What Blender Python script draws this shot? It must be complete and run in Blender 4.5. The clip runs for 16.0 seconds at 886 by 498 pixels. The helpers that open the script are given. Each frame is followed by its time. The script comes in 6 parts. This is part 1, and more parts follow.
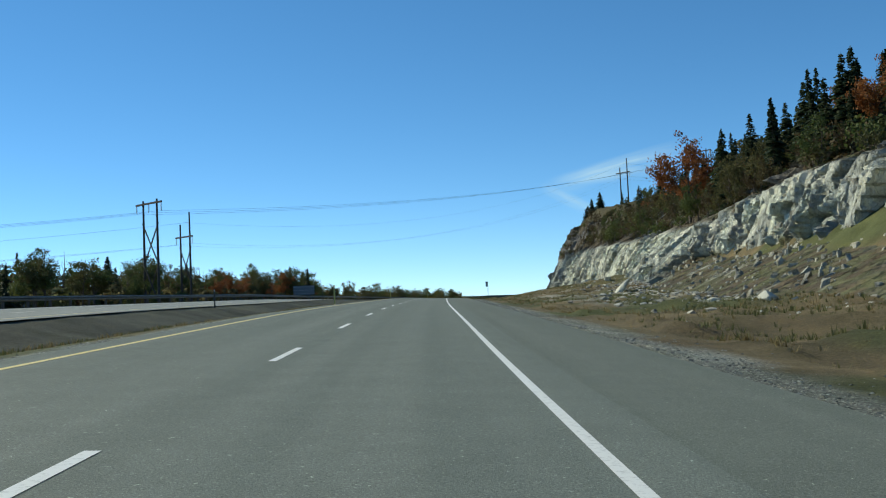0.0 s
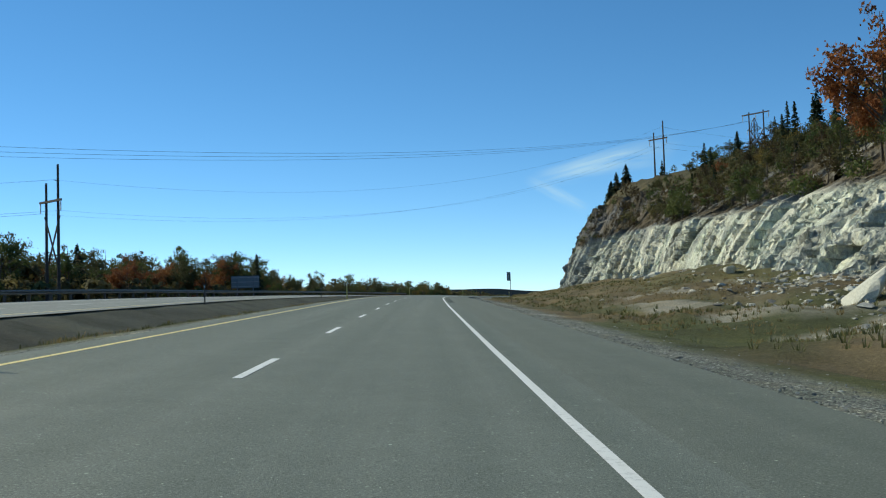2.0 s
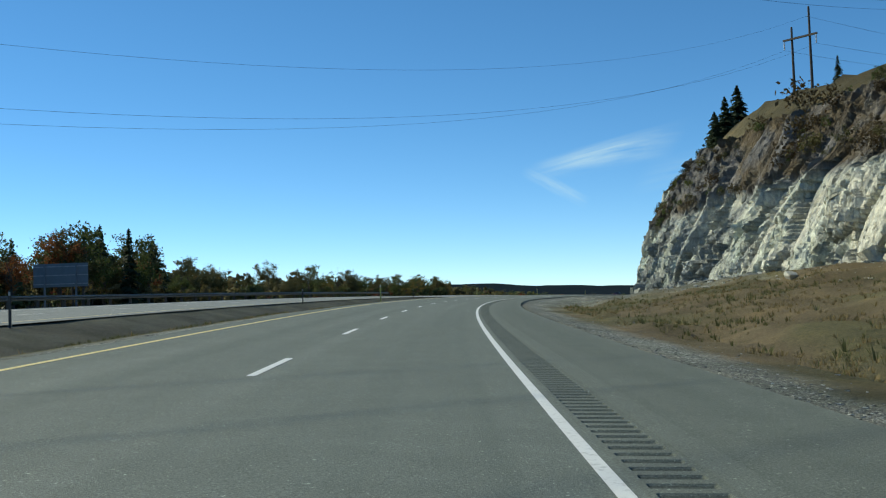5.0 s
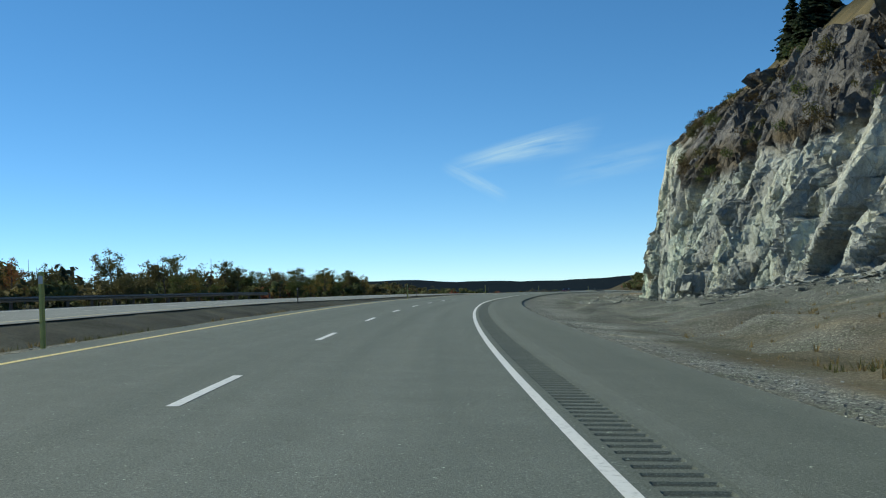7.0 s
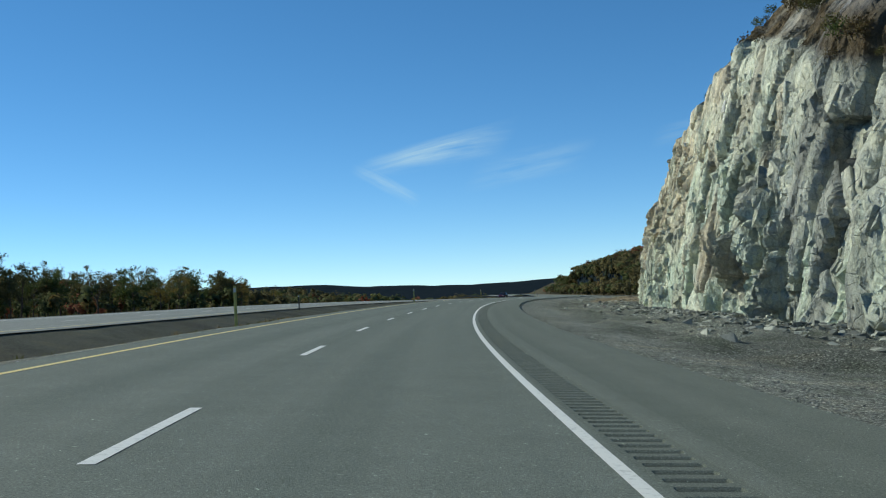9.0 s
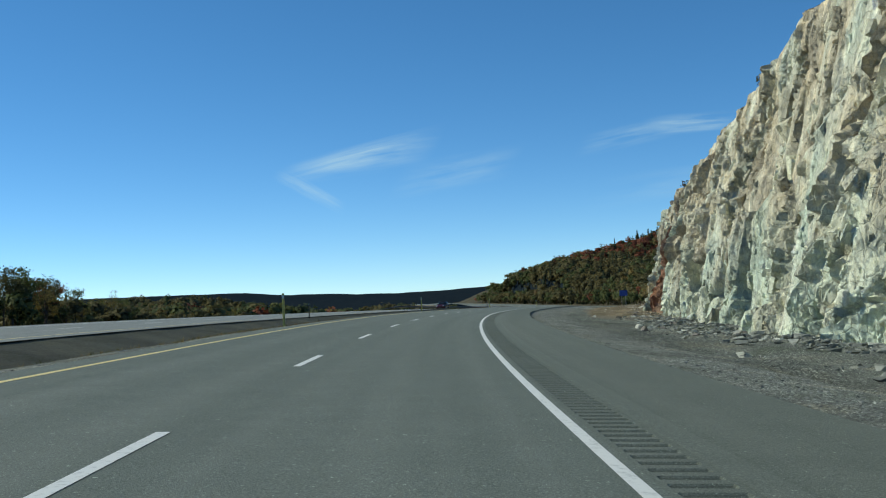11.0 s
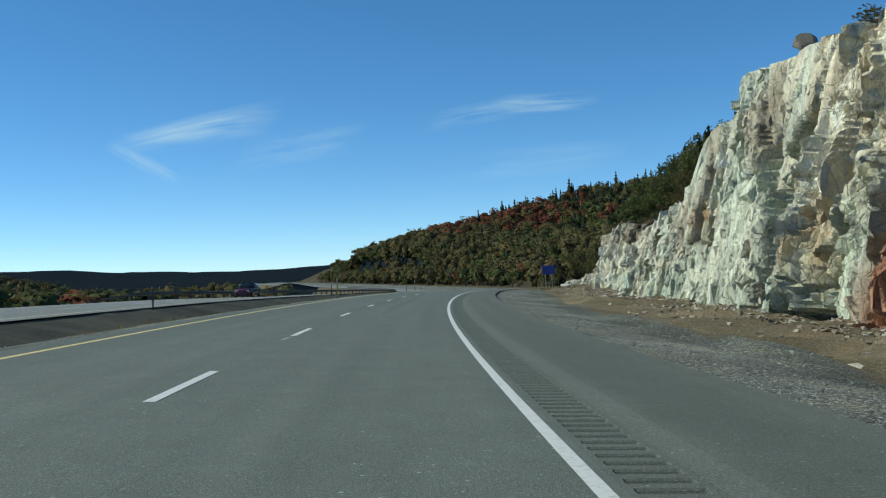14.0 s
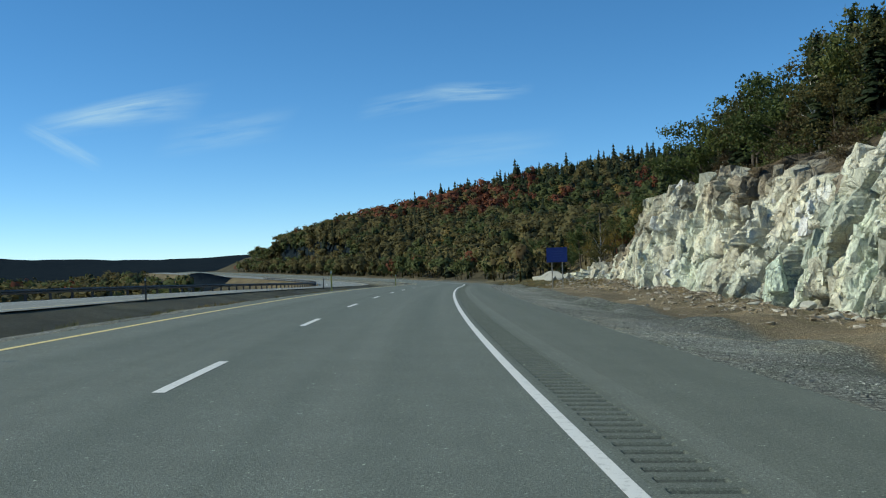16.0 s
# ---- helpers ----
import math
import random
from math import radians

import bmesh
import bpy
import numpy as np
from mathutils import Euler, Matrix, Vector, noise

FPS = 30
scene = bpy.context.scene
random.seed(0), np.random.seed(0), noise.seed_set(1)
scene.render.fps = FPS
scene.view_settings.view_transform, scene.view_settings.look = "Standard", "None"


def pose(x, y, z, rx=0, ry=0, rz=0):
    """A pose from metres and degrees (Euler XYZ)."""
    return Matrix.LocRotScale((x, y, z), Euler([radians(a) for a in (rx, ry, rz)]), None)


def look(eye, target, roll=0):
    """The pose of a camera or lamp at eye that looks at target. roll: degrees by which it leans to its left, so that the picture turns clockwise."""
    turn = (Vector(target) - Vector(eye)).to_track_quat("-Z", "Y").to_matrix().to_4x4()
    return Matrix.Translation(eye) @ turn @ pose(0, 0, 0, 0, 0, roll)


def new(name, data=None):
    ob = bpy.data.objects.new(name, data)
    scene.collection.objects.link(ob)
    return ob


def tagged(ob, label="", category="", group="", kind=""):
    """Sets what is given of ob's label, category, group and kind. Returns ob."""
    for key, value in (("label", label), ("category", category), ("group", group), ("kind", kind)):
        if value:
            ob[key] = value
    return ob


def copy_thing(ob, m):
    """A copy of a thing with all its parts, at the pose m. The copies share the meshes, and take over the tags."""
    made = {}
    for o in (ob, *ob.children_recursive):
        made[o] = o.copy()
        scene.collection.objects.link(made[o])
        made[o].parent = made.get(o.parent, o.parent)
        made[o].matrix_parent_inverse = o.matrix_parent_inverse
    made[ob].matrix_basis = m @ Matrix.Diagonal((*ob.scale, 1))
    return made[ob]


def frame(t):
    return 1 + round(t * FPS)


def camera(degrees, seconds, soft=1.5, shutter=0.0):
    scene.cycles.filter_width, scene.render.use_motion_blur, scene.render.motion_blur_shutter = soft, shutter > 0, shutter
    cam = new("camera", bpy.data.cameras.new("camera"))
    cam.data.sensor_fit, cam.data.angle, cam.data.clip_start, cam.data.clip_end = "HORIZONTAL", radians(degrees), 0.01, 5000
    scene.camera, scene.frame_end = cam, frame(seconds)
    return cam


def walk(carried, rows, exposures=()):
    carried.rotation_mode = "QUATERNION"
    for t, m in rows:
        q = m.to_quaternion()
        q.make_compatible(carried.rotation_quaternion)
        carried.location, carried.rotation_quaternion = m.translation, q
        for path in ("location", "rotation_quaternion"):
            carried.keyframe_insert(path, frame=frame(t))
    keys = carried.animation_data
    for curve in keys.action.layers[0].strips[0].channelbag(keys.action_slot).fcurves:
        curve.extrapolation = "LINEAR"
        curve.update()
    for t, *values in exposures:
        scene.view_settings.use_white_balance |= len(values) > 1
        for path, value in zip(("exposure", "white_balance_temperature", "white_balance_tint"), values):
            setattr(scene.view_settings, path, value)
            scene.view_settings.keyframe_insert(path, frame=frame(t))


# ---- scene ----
cam = camera(47.06, 16.0, soft=1.15)
PATH = [
    (0, (0.02, 0.42, 0.01), (0.077, 2.416, 0.130), -2.42),
    (0.5, (0.09, 15.28, 0.39), (0.165, 17.280, 0.516), -1.82),
    (1, (0.24, 32.53, 0.84), (0.322, 34.526, 0.960), -1.86),
    (1.5, (0.47, 47.26, 1.19), (0.554, 49.257, 1.304), -1.88),
    (2, (0.84, 64.30, 1.53), (0.930, 66.298, 1.635), -1.71),
    (2.5, (1.22, 79.17, 1.79), (1.312, 81.161, 1.896), -1.50),
    (3, (1.67, 96.19, 2.10), (1.762, 98.187, 2.207), -1.64),
    (3.5, (2.10, 111.37, 2.38), (2.203, 113.366, 2.481), -1.81),
    (4, (2.73, 128.49, 2.69), (2.831, 130.487, 2.791), -1.87),
    (4.5, (3.31, 143.37, 2.93), (3.410, 145.371, 3.030), -1.73),
    (5, (3.99, 160.53, 3.16), (4.088, 162.533, 3.255), -1.98),
    (5.5, (4.68, 176.92, 3.32), (4.794, 178.910, 3.416), -2.13),
    (6, (5.58, 192.98, 3.47), (5.762, 194.972, 3.554), -2.34),
    (6.5, (6.70, 208.97, 3.59), (6.919, 210.960, 3.676), -2.51),
    (7, (8.07, 224.90, 3.70), (8.326, 226.883, 3.782), -2.54),
    (7.5, (9.64, 239.86, 3.79), (9.936, 241.834, 3.870), -2.56),
    (8, (11.84, 256.94, 3.87), (12.184, 258.917, 3.954), -2.77),
    (8.5, (14.04, 271.39, 3.92), (14.419, 273.353, 4.002), -2.78),
    (9, (16.91, 287.90, 3.95), (17.339, 289.856, 4.033), -2.90),
    (9.5, (19.87, 303.11, 3.95), (20.334, 305.051, 4.029), -2.80),
    (10, (23.20, 318.36, 3.93), (23.706, 320.294, 4.002), -2.86),
    (10.5, (26.82, 333.49, 3.90), (27.366, 335.409, 3.981), -2.85),
    (11, (30.73, 348.49, 3.89), (31.303, 350.409, 3.983), -2.77),
    (11.5, (34.70, 362.66, 3.88), (35.319, 364.562, 3.972), -2.71),
    (12, (39.58, 378.34, 3.87), (40.251, 380.216, 3.940), -2.95),
    (12.5, (44.12, 392.08, 3.82), (44.852, 393.937, 3.882), -2.79),
    (13, (49.69, 407.73, 3.75), (50.466, 409.567, 3.794), -2.85),
    (13.5, (54.60, 420.84, 3.65), (55.428, 422.670, 3.693), -2.83),
    (14, (60.68, 435.94, 3.49), (61.536, 437.750, 3.528), -2.44),
    (14.5, (66.25, 449.17, 3.34), (67.148, 450.954, 3.375), -2.56),
    (15, (72.77, 463.75, 3.16), (73.693, 465.532, 3.204), -2.65),
    (15.5, (78.84, 476.92, 3.01), (79.796, 478.687, 3.040), -2.42),
    (16, (85.97, 491.35, 2.83), (86.943, 493.091, 2.844), -1.98),
]
walk(cam, [(t, look(eye, target, roll)) for t, eye, target, roll in PATH], exposures=[(0, 0.14, 7500, -5), (5, 0.12, 7450, -5), (7.5, 0.02, 7250, -5), (12, -0.06, 7000, -5), (16, 0.0, 7000, -5)])

# ---- light ----
SUN_AZ, SUN_EL = -58.0, 32.0  # degrees to the right of +y, and above the horizon
world = bpy.data.worlds.new("world")
scene.world = world
world.use_nodes = True
wt = world.node_tree
sky = wt.nodes.new("ShaderNodeTexSky")
sky.sky_type, sky.sun_disc = "NISHITA", False
sky.sun_elevation, sky.sun_rotation = radians(SUN_EL), radians(SUN_AZ)
sky.altitude, sky.air_density, sky.dust_density, sky.ozone_density = 1500, 0.6, 0.0, 6.0
deep = wt.nodes.new("ShaderNodeHueSaturation")
deep.inputs["Hue"].default_value, deep.inputs["Saturation"].default_value, deep.inputs["Value"].default_value = 0.503, 1.15, 1.46
wt.links.new(sky.outputs[0], deep.inputs["Color"])
even = wt.nodes.new("ShaderNodeGamma")
even.inputs["Gamma"].default_value = 0.86
wt.links.new(deep.outputs[0], even.inputs["Color"])
wt.links.new(even.outputs[0], wt.nodes["Background"].inputs[0])
wt.nodes["Background"].inputs[1].default_value = 0.15
sun = new("sun", bpy.data.lights.new("sun", "SUN"))
sun.data.energy, sun.data.angle, sun.data.color = 4.0, radians(0.53), (1.0, 0.94, 0.84)
_a, _e = radians(SUN_AZ), radians(SUN_EL)
sun.matrix_world = look((math.sin(_a) * math.cos(_e) * 100, math.cos(_a) * math.cos(_e) * 100, math.sin(_e) * 100), (0, 0, 0))

# ---- alignment of the highway: stations along the right-hand lane, offsets to the right of it ----
EYE_H = 1.214
SPEED_STEP = 1.0
S_NODE = [0, 30.8, 62.8, 95.5, 128.3, 160.8, 193.1, 225.1, 256.9, 288.5, 319.8, 350.9, 381.8, 412.5, 443.1, 473.6, 504.1, 534.6]
HEAD = [0, .76, 1.25, 1.79, 1.96, 2.38, 3.59, 5.44, 7.98, 10.48, 12.91, 15.16, 17.71, 20.25, 22.36, 24.48, 26.7, 28.78]
GRADE = [1.47, 1.46, 1.05, 1.04, 1.03, .63, .48, .36, .24, .05, -.11, -.01, -.1, -.35, -.6, -.61, -.66, -.88]
CROSS = [2.2, 2.45, 2.45, 2.2, 1.9, 2.1, 2.65, 3.25, 3.3, 3.35, 3.4, 3.1, 2.7, 2.7, 2.65, 2.6, 2.3, 2.0]
DRIFT = [-.01, -.155, -.12, -.05, .09, .13, .125, .13, .01, -.05, .01, -.01, .11, .17, .2, .16, .11, .08]
S_MORE = [-120, 0, 534.6, 600, 660, 740, 840, 940, 1090, 1340]
HEAD_MORE = [-.5, 0, 28.78, 31.5, 29.5, 21.5, 12.5, 6.5, 4.5, 10]
GRADE_MORE = [1.47, 1.47, -.88, -1.35, -1.4, -.8, -.1, .3, .4, 0]
_ss = np.arange(-100, 1281, SPEED_STEP)


def _smooth(v, n):
    return np.convolve(np.pad(v, n, mode="edge"), np.ones(2 * n + 1) / (2 * n + 1), mode="valid")


def _along(nodes, more):
    a = np.interp(_ss, S_MORE, more)
    b = np.interp(_ss, S_NODE, nodes)
    return _smooth(np.where((_ss >= 0) & (_ss <= 534), b, a), 8)


_h, _g = _along(HEAD, HEAD_MORE), _along(GRADE, GRADE_MORE)
_c = _smooth(np.interp(_ss, S_NODE + [740, 940], CROSS + [1.0, -1.5]), 10)


_drift = _smooth(np.interp(_ss, S_NODE, DRIFT), 8)


def _sum(v):
    c = np.concatenate(([0], np.cumsum((v[1:] + v[:-1]) / 2))) * SPEED_STEP
    return c - np.interp(0, _ss, c)


_x, _y = _sum(np.sin(np.radians(_h))), _sum(np.cos(np.radians(_h)))
_z = _sum(np.tan(np.radians(_g))) - EYE_H


def at(s, d, up):
    """World places for stations s, offsets d and heights over the lane at that station."""
    s, d, up = np.broadcast_arrays(np.asarray(s, float), np.asarray(d, float), np.asarray(up, float))
    h = np.radians(np.interp(s, _ss, _h))
    d = d - np.interp(s, _ss, _drift)
    return np.stack([np.interp(s, _ss, _x) + d * np.cos(h), np.interp(s, _ss, _y) - d * np.sin(h), np.interp(s, _ss, _z) + up], -1)


def heading(s):
    return float(np.interp(s, _ss, _h))


def cross(s, d):
    """Height of the banked carriageway at an offset."""
    return -np.tan(np.radians(np.interp(s, _ss, _c))) * d


def table(s, *pairs):
    a, b = zip(*pairs)
    return np.interp(s, a, b)


# ---- noise on arrays ----
def _hash(i, j, k, seed):
    h = (i.astype(np.int64) * 374761393 + j.astype(np.int64) * 668265263 + k.astype(np.int64) * 2147483647 + seed * 974634777) & 0xFFFFFFFF
    h = ((h ^ (h >> 13)) * 1274126177) & 0xFFFFFFFF
    h = ((h ^ (h >> 16)) * 2246822519) & 0xFFFFFFFF
    return ((h ^ (h >> 15)) & 0xFFFFFF) / float(0x1000000)


def vnoise(p, seed=0):
    p = np.asarray(p, float)
    i = np.floor(p).astype(np.int64)
    f = p - i
    f = f * f * (3 - 2 * f)
    out = 0
    for a in (0, 1):
        for b in (0, 1):
            for c in (0, 1):
                w = (f[..., 0] if a else 1 - f[..., 0]) * (f[..., 1] if b else 1 - f[..., 1]) * (f[..., 2] if c else 1 - f[..., 2])
                out = out + w * _hash(i[..., 0] + a, i[..., 1] + b, i[..., 2] + c, seed)
    return out * 2 - 1


def fbm(p, octaves=4, seed=0):
    out, amp = 0, 1.0
    p = np.asarray(p, float)
    for n in range(octaves):
        out = out + amp * vnoise(p * 2.03**n + n * 17.3, seed + n)
        amp *= 0.5
    return out


def blocks(p, seed=0, lean=1.7):
    """Broken rock: each cell of a Voronoi division has its own offset and its own tilted plane; also how near its joint is."""
    p = np.asarray(p, float)
    i = np.floor(p).astype(np.int64)
    best, second = np.full(p.shape[:-1], 1e9), np.full(p.shape[:-1], 1e9)
    keep = [np.zeros(p.shape[:-1], np.int64) for _ in range(3)]
    mid = np.zeros(p.shape)
    for a in (-1, 0, 1):
        for b in (-1, 0, 1):
            for c in (-1, 0, 1):
                q = (i[..., 0] + a, i[..., 1] + b, i[..., 2] + c)
                m = np.stack([q[n] + 0.5 + 0.45 * (2 * _hash(*q, seed + n) - 1) for n in range(3)], -1)
                d2 = ((p - m) ** 2).sum(-1)
                near = d2 < best
                second = np.where(near, best, np.minimum(second, d2))
                best = np.where(near, d2, best)
                for n in range(3):
                    keep[n] = np.where(near, q[n], keep[n])
                mid = np.where(near[..., None], m, mid)
    off = 2 * _hash(*keep, seed + 7) - 1
    tilt = np.stack([2 * _hash(*keep, seed + 11 + n) - 1 for n in range(3)], -1)
    return off + (tilt * np.array([lean, 0.9, 0.6]) * (p - mid)).sum(-1), np.sqrt(second) - np.sqrt(best), _hash(*keep, seed + 23)


# ---- meshes and things ----
def mesh(name, verts, faces, materials, smooth=False, index=None):
    me = bpy.data.meshes.new(name)
    verts = np.asarray(verts, float).reshape(-1, 3)
    if hasattr(faces, "tolist") and faces.min() >= 0:
        me.vertices.add(len(verts))
        me.vertices.foreach_set("co", verts.astype(np.float32).ravel())
        n, k = faces.shape
        me.loops.add(n * k)
        me.loops.foreach_set("vertex_index", faces.astype(np.int32).ravel())
        me.polygons.add(n)
        me.polygons.foreach_set("loop_start", np.arange(0, n * k, k, dtype=np.int32))
        me.polygons.foreach_set("use_smooth", np.zeros(n, bool))
    else:
        me.from_pydata(verts.tolist(), [], faces.tolist() if hasattr(faces, "tolist") else faces)
    for m in materials if isinstance(materials, (list, tuple)) else [materials]:
        me.materials.append(m)
    if index is not None:
        me.polygons.foreach_set("material_index", np.asarray(index, np.int32))
    if smooth:
        me.polygons.foreach_set("use_smooth", np.ones(len(me.polygons), bool))
    me.update()
    return me


def part(name, data, material, parent, label=""):
    """Links a mesh, a bmesh or (verts, faces) as one object under a thing or a part."""
    if isinstance(data, bmesh.types.BMesh):
        me = bpy.data.meshes.new(name)
        data.to_mesh(me)
        data.free()
        me.materials.append(material)
    elif isinstance(data, tuple):
        me = mesh(name, data[0], data[1], material)
    else:
        me = data
    ob = new(name, me)
    ob.parent = parent
    return tagged(ob, label)


def thing(name, label, category, group="", place=None):
    ob = new(name)
    ob.empty_display_size = 0.3
    if place is not None:
        ob.matrix_basis = place
    return tagged(ob, label, category, group)


def setting(name, me, label="", category="", kind="structure"):
    return tagged(new(name, me), label or name.replace("_", " "), category or name.replace("_", " "), kind=kind)


def grid_faces(n, m):
    i = np.arange(n - 1)[:, None] * m + np.arange(m - 1)[None]
    return np.stack([i, i + m, i + m + 1, i + 1], -1).reshape(-1, 4)


def box(bm, size, centre, turn=None, bevel=0.0):
    m = Matrix.Translation(centre) @ (turn.to_4x4() if turn else Matrix()) @ Matrix.Diagonal((*size, 1))
    made = bmesh.ops.create_cube(bm, size=1.0, matrix=m)["verts"]
    if bevel:
        bmesh.ops.bevel(bm, geom=list({e for v in made for e in v.link_edges}), offset=bevel, segments=2, affect="EDGES")
    return bm


def tube(bm, a, b, r0, r1, sides=8):
    a, b = Vector(a), Vector(b)
    turn = (b - a).to_track_quat("Z", "Y").to_matrix().to_4x4()
    bmesh.ops.create_cone(bm, segments=sides, radius1=r0, radius2=r1, depth=(b - a).length, cap_ends=True, matrix=Matrix.Translation((a + b) / 2) @ turn)
    return bm


def standing(s, d, up, turn=0.0):
    """The pose of a thing that stands at a station, its +y along the road."""
    x, y, z = at(s, d, up)
    return pose(x, y, z, 0, 0, turn - heading(s))


# ---- materials ----
class Nodes:
    def __init__(self, name, rough=0.8, metal=0.0, spec=0.5):
        self.m = bpy.data.materials.new(name)
        self.m.use_nodes = True
        self.t = self.m.node_tree
        self.b = self.t.nodes["Principled BSDF"]
        self.b.inputs["Roughness"].default_value, self.b.inputs["Metallic"].default_value = rough, metal
        self.b.inputs["Specular IOR Level"].default_value = spec

    def node(self, kind):
        return self.t.nodes.new(kind)

    def link(self, a, b):
        self.t.links.new(a, b)

    def noise(self, scale, detail=4.0, rough=0.55, stretch=None, coords="Object"):
        n = self.node("ShaderNodeTexNoise")
        n.inputs["Scale"].default_value, n.inputs["Detail"].default_value, n.inputs["Roughness"].default_value = scale, detail, rough
        c = self.node("ShaderNodeTexCoord").outputs[coords]
        if stretch:
            mp = self.node("ShaderNodeMapping")
            mp.inputs["Scale"].default_value = stretch
            self.link(c, mp.inputs[0])
            c = mp.outputs[0]
        self.link(c, n.inputs["Vector"])
        return n.outputs["Fac"]

    def ramp(self, fac, *stops):
        r = self.node("ShaderNodeValToRGB")
        el = r.color_ramp.elements
        while len(el) < len(stops):
            el.new(0.5)
        for e, (p, c) in zip(el, stops):
            e.position, e.color = p, (*c, 1) if len(c) == 3 else c
        self.link(fac, r.inputs[0])
        return r.outputs[0]

    def mix(self, a, b, fac, how="MIX"):
        n = self.node("ShaderNodeMix")
        n.data_type, n.blend_type = "RGBA", how
        for sock, v in ((n.inputs[0], fac), (n.inputs[6], a), (n.inputs[7], b)):
            if hasattr(v, "is_linked"):
                self.link(v, sock)
            elif isinstance(v, (int, float)):
                sock.default_value = v
            else:
                sock.default_value = (*v, 1)
        return n.outputs[2]

    def math(self, how, a, b):
        n = self.node("ShaderNodeMath")
        n.operation = how
        for sock, v in zip(n.inputs, (a, b)):
            if hasattr(v, "is_linked"):
                self.link(v, sock)
            else:
                sock.default_value = v
        return n.outputs[0]

    def attr(self, name, what="Color"):
        n = self.node("ShaderNodeAttribute")
        n.attribute_name = name
        return n.outputs[what]

    def colour(self, c):
        if hasattr(c, "is_linked"):
            self.link(c, self.b.inputs["Base Color"])
        else:
            self.b.inputs["Base Color"].default_value = (*c, 1)
        return self

    def bump(self, h, dist=0.02, strength=1.0):
        n = self.node("ShaderNodeBump")
        n.inputs["Distance"].default_value, n.inputs["Strength"].default_value = dist, strength
        self.link(h, n.inputs["Height"])
        self.link(n.outputs[0], self.b.inputs["Normal"])
        return self


def asphalt(name, low, high, grain=0.75):
    n = Nodes(name, 0.88, spec=0.35)
    # long faint bands where wheels run and the paver left its lanes
    band = n.node("ShaderNodeTexNoise")
    band.inputs["Scale"].default_value, band.inputs["Detail"].default_value = 1.0, 3.0
    mp = n.node("ShaderNodeMapping")
    mp.inputs["Scale"].default_value = (0.012, 1.1, 1.0)
    n.link(n.attr("along", "Vector"), mp.inputs[0])
    n.link(mp.outputs[0], band.inputs["Vector"])
    wide = n.ramp(band.outputs["Fac"], (0.32, low), (0.68, high))
    blotch = n.mix(wide, n.ramp(n.noise(1.1, 6, 0.7), (0.35, (0.86,) * 3), (0.7, (1.10,) * 3)), 0.6, "MULTIPLY")
    fine = n.ramp(n.noise(55, 2, 0.75), (0.30, (0.40,) * 3), (0.5, (0.95,) * 3), (0.62, (1.15,) * 3), (0.74, (2.6,) * 3))
    fleck = n.ramp(n.noise(17, 2, 0.6), (0.70, (1.0,) * 3), (0.75, (3.4, 3.4, 3.2)))
    n.colour(n.mix(n.mix(blotch, fine, grain, "MULTIPLY"), fleck, 0.8, "MULTIPLY"))
    return n.bump(n.noise(70, 2, 0.7), 0.010, 0.8).m


def plain(name, col, rough=0.6, metal=0.0, vary=0.25, scale=6.0, bump=0.0):
    n = Nodes(name, rough, metal)
    dark, light = tuple(c * (1 - vary) for c in col), tuple(min(1, c * (1 + vary)) for c in col)
    n.colour(n.ramp(n.noise(scale, 5), (0.3, dark), (0.7, light)))
    return n.bump(n.noise(scale * 8, 3), bump).m if bump else n.m


ASPHALT = asphalt("asphalt", (0.138, 0.164, 0.142), (0.180, 0.206, 0.180))
ASPHALT_EDGE = asphalt("shoulder_asphalt", (0.126, 0.148, 0.124), (0.163, 0.184, 0.156))
ASPHALT_CUT = asphalt("shaded_milled_asphalt", (0.080, 0.095, 0.081), (0.104, 0.120, 0.103))
ASPHALT_JOINT = asphalt("joint_asphalt", (0.145, 0.168, 0.142), (0.184, 0.207, 0.178))
ASPHALT_OLD = asphalt("pale_asphalt", (0.22, 0.24, 0.228), (0.27, 0.29, 0.275))


def paint(name, col, worn):
    n = Nodes(name, 0.6)
    n.colour(n.mix(col, worn, n.ramp(n.noise(14, 5, 0.7), (0.52, (0,) * 3), (0.74, (0.85,) * 3))))
    return n.bump(n.noise(80, 2), 0.004).m


WHITE = paint("white_paint", (0.80, 0.81, 0.78), (0.40, 0.41, 0.39))
WHITE_WORN = paint("worn_white_paint", (0.34, 0.35, 0.33), (0.13, 0.14, 0.13))
YELLOW = paint("yellow_paint", (0.88, 0.72, 0.30), (0.50, 0.43, 0.24))


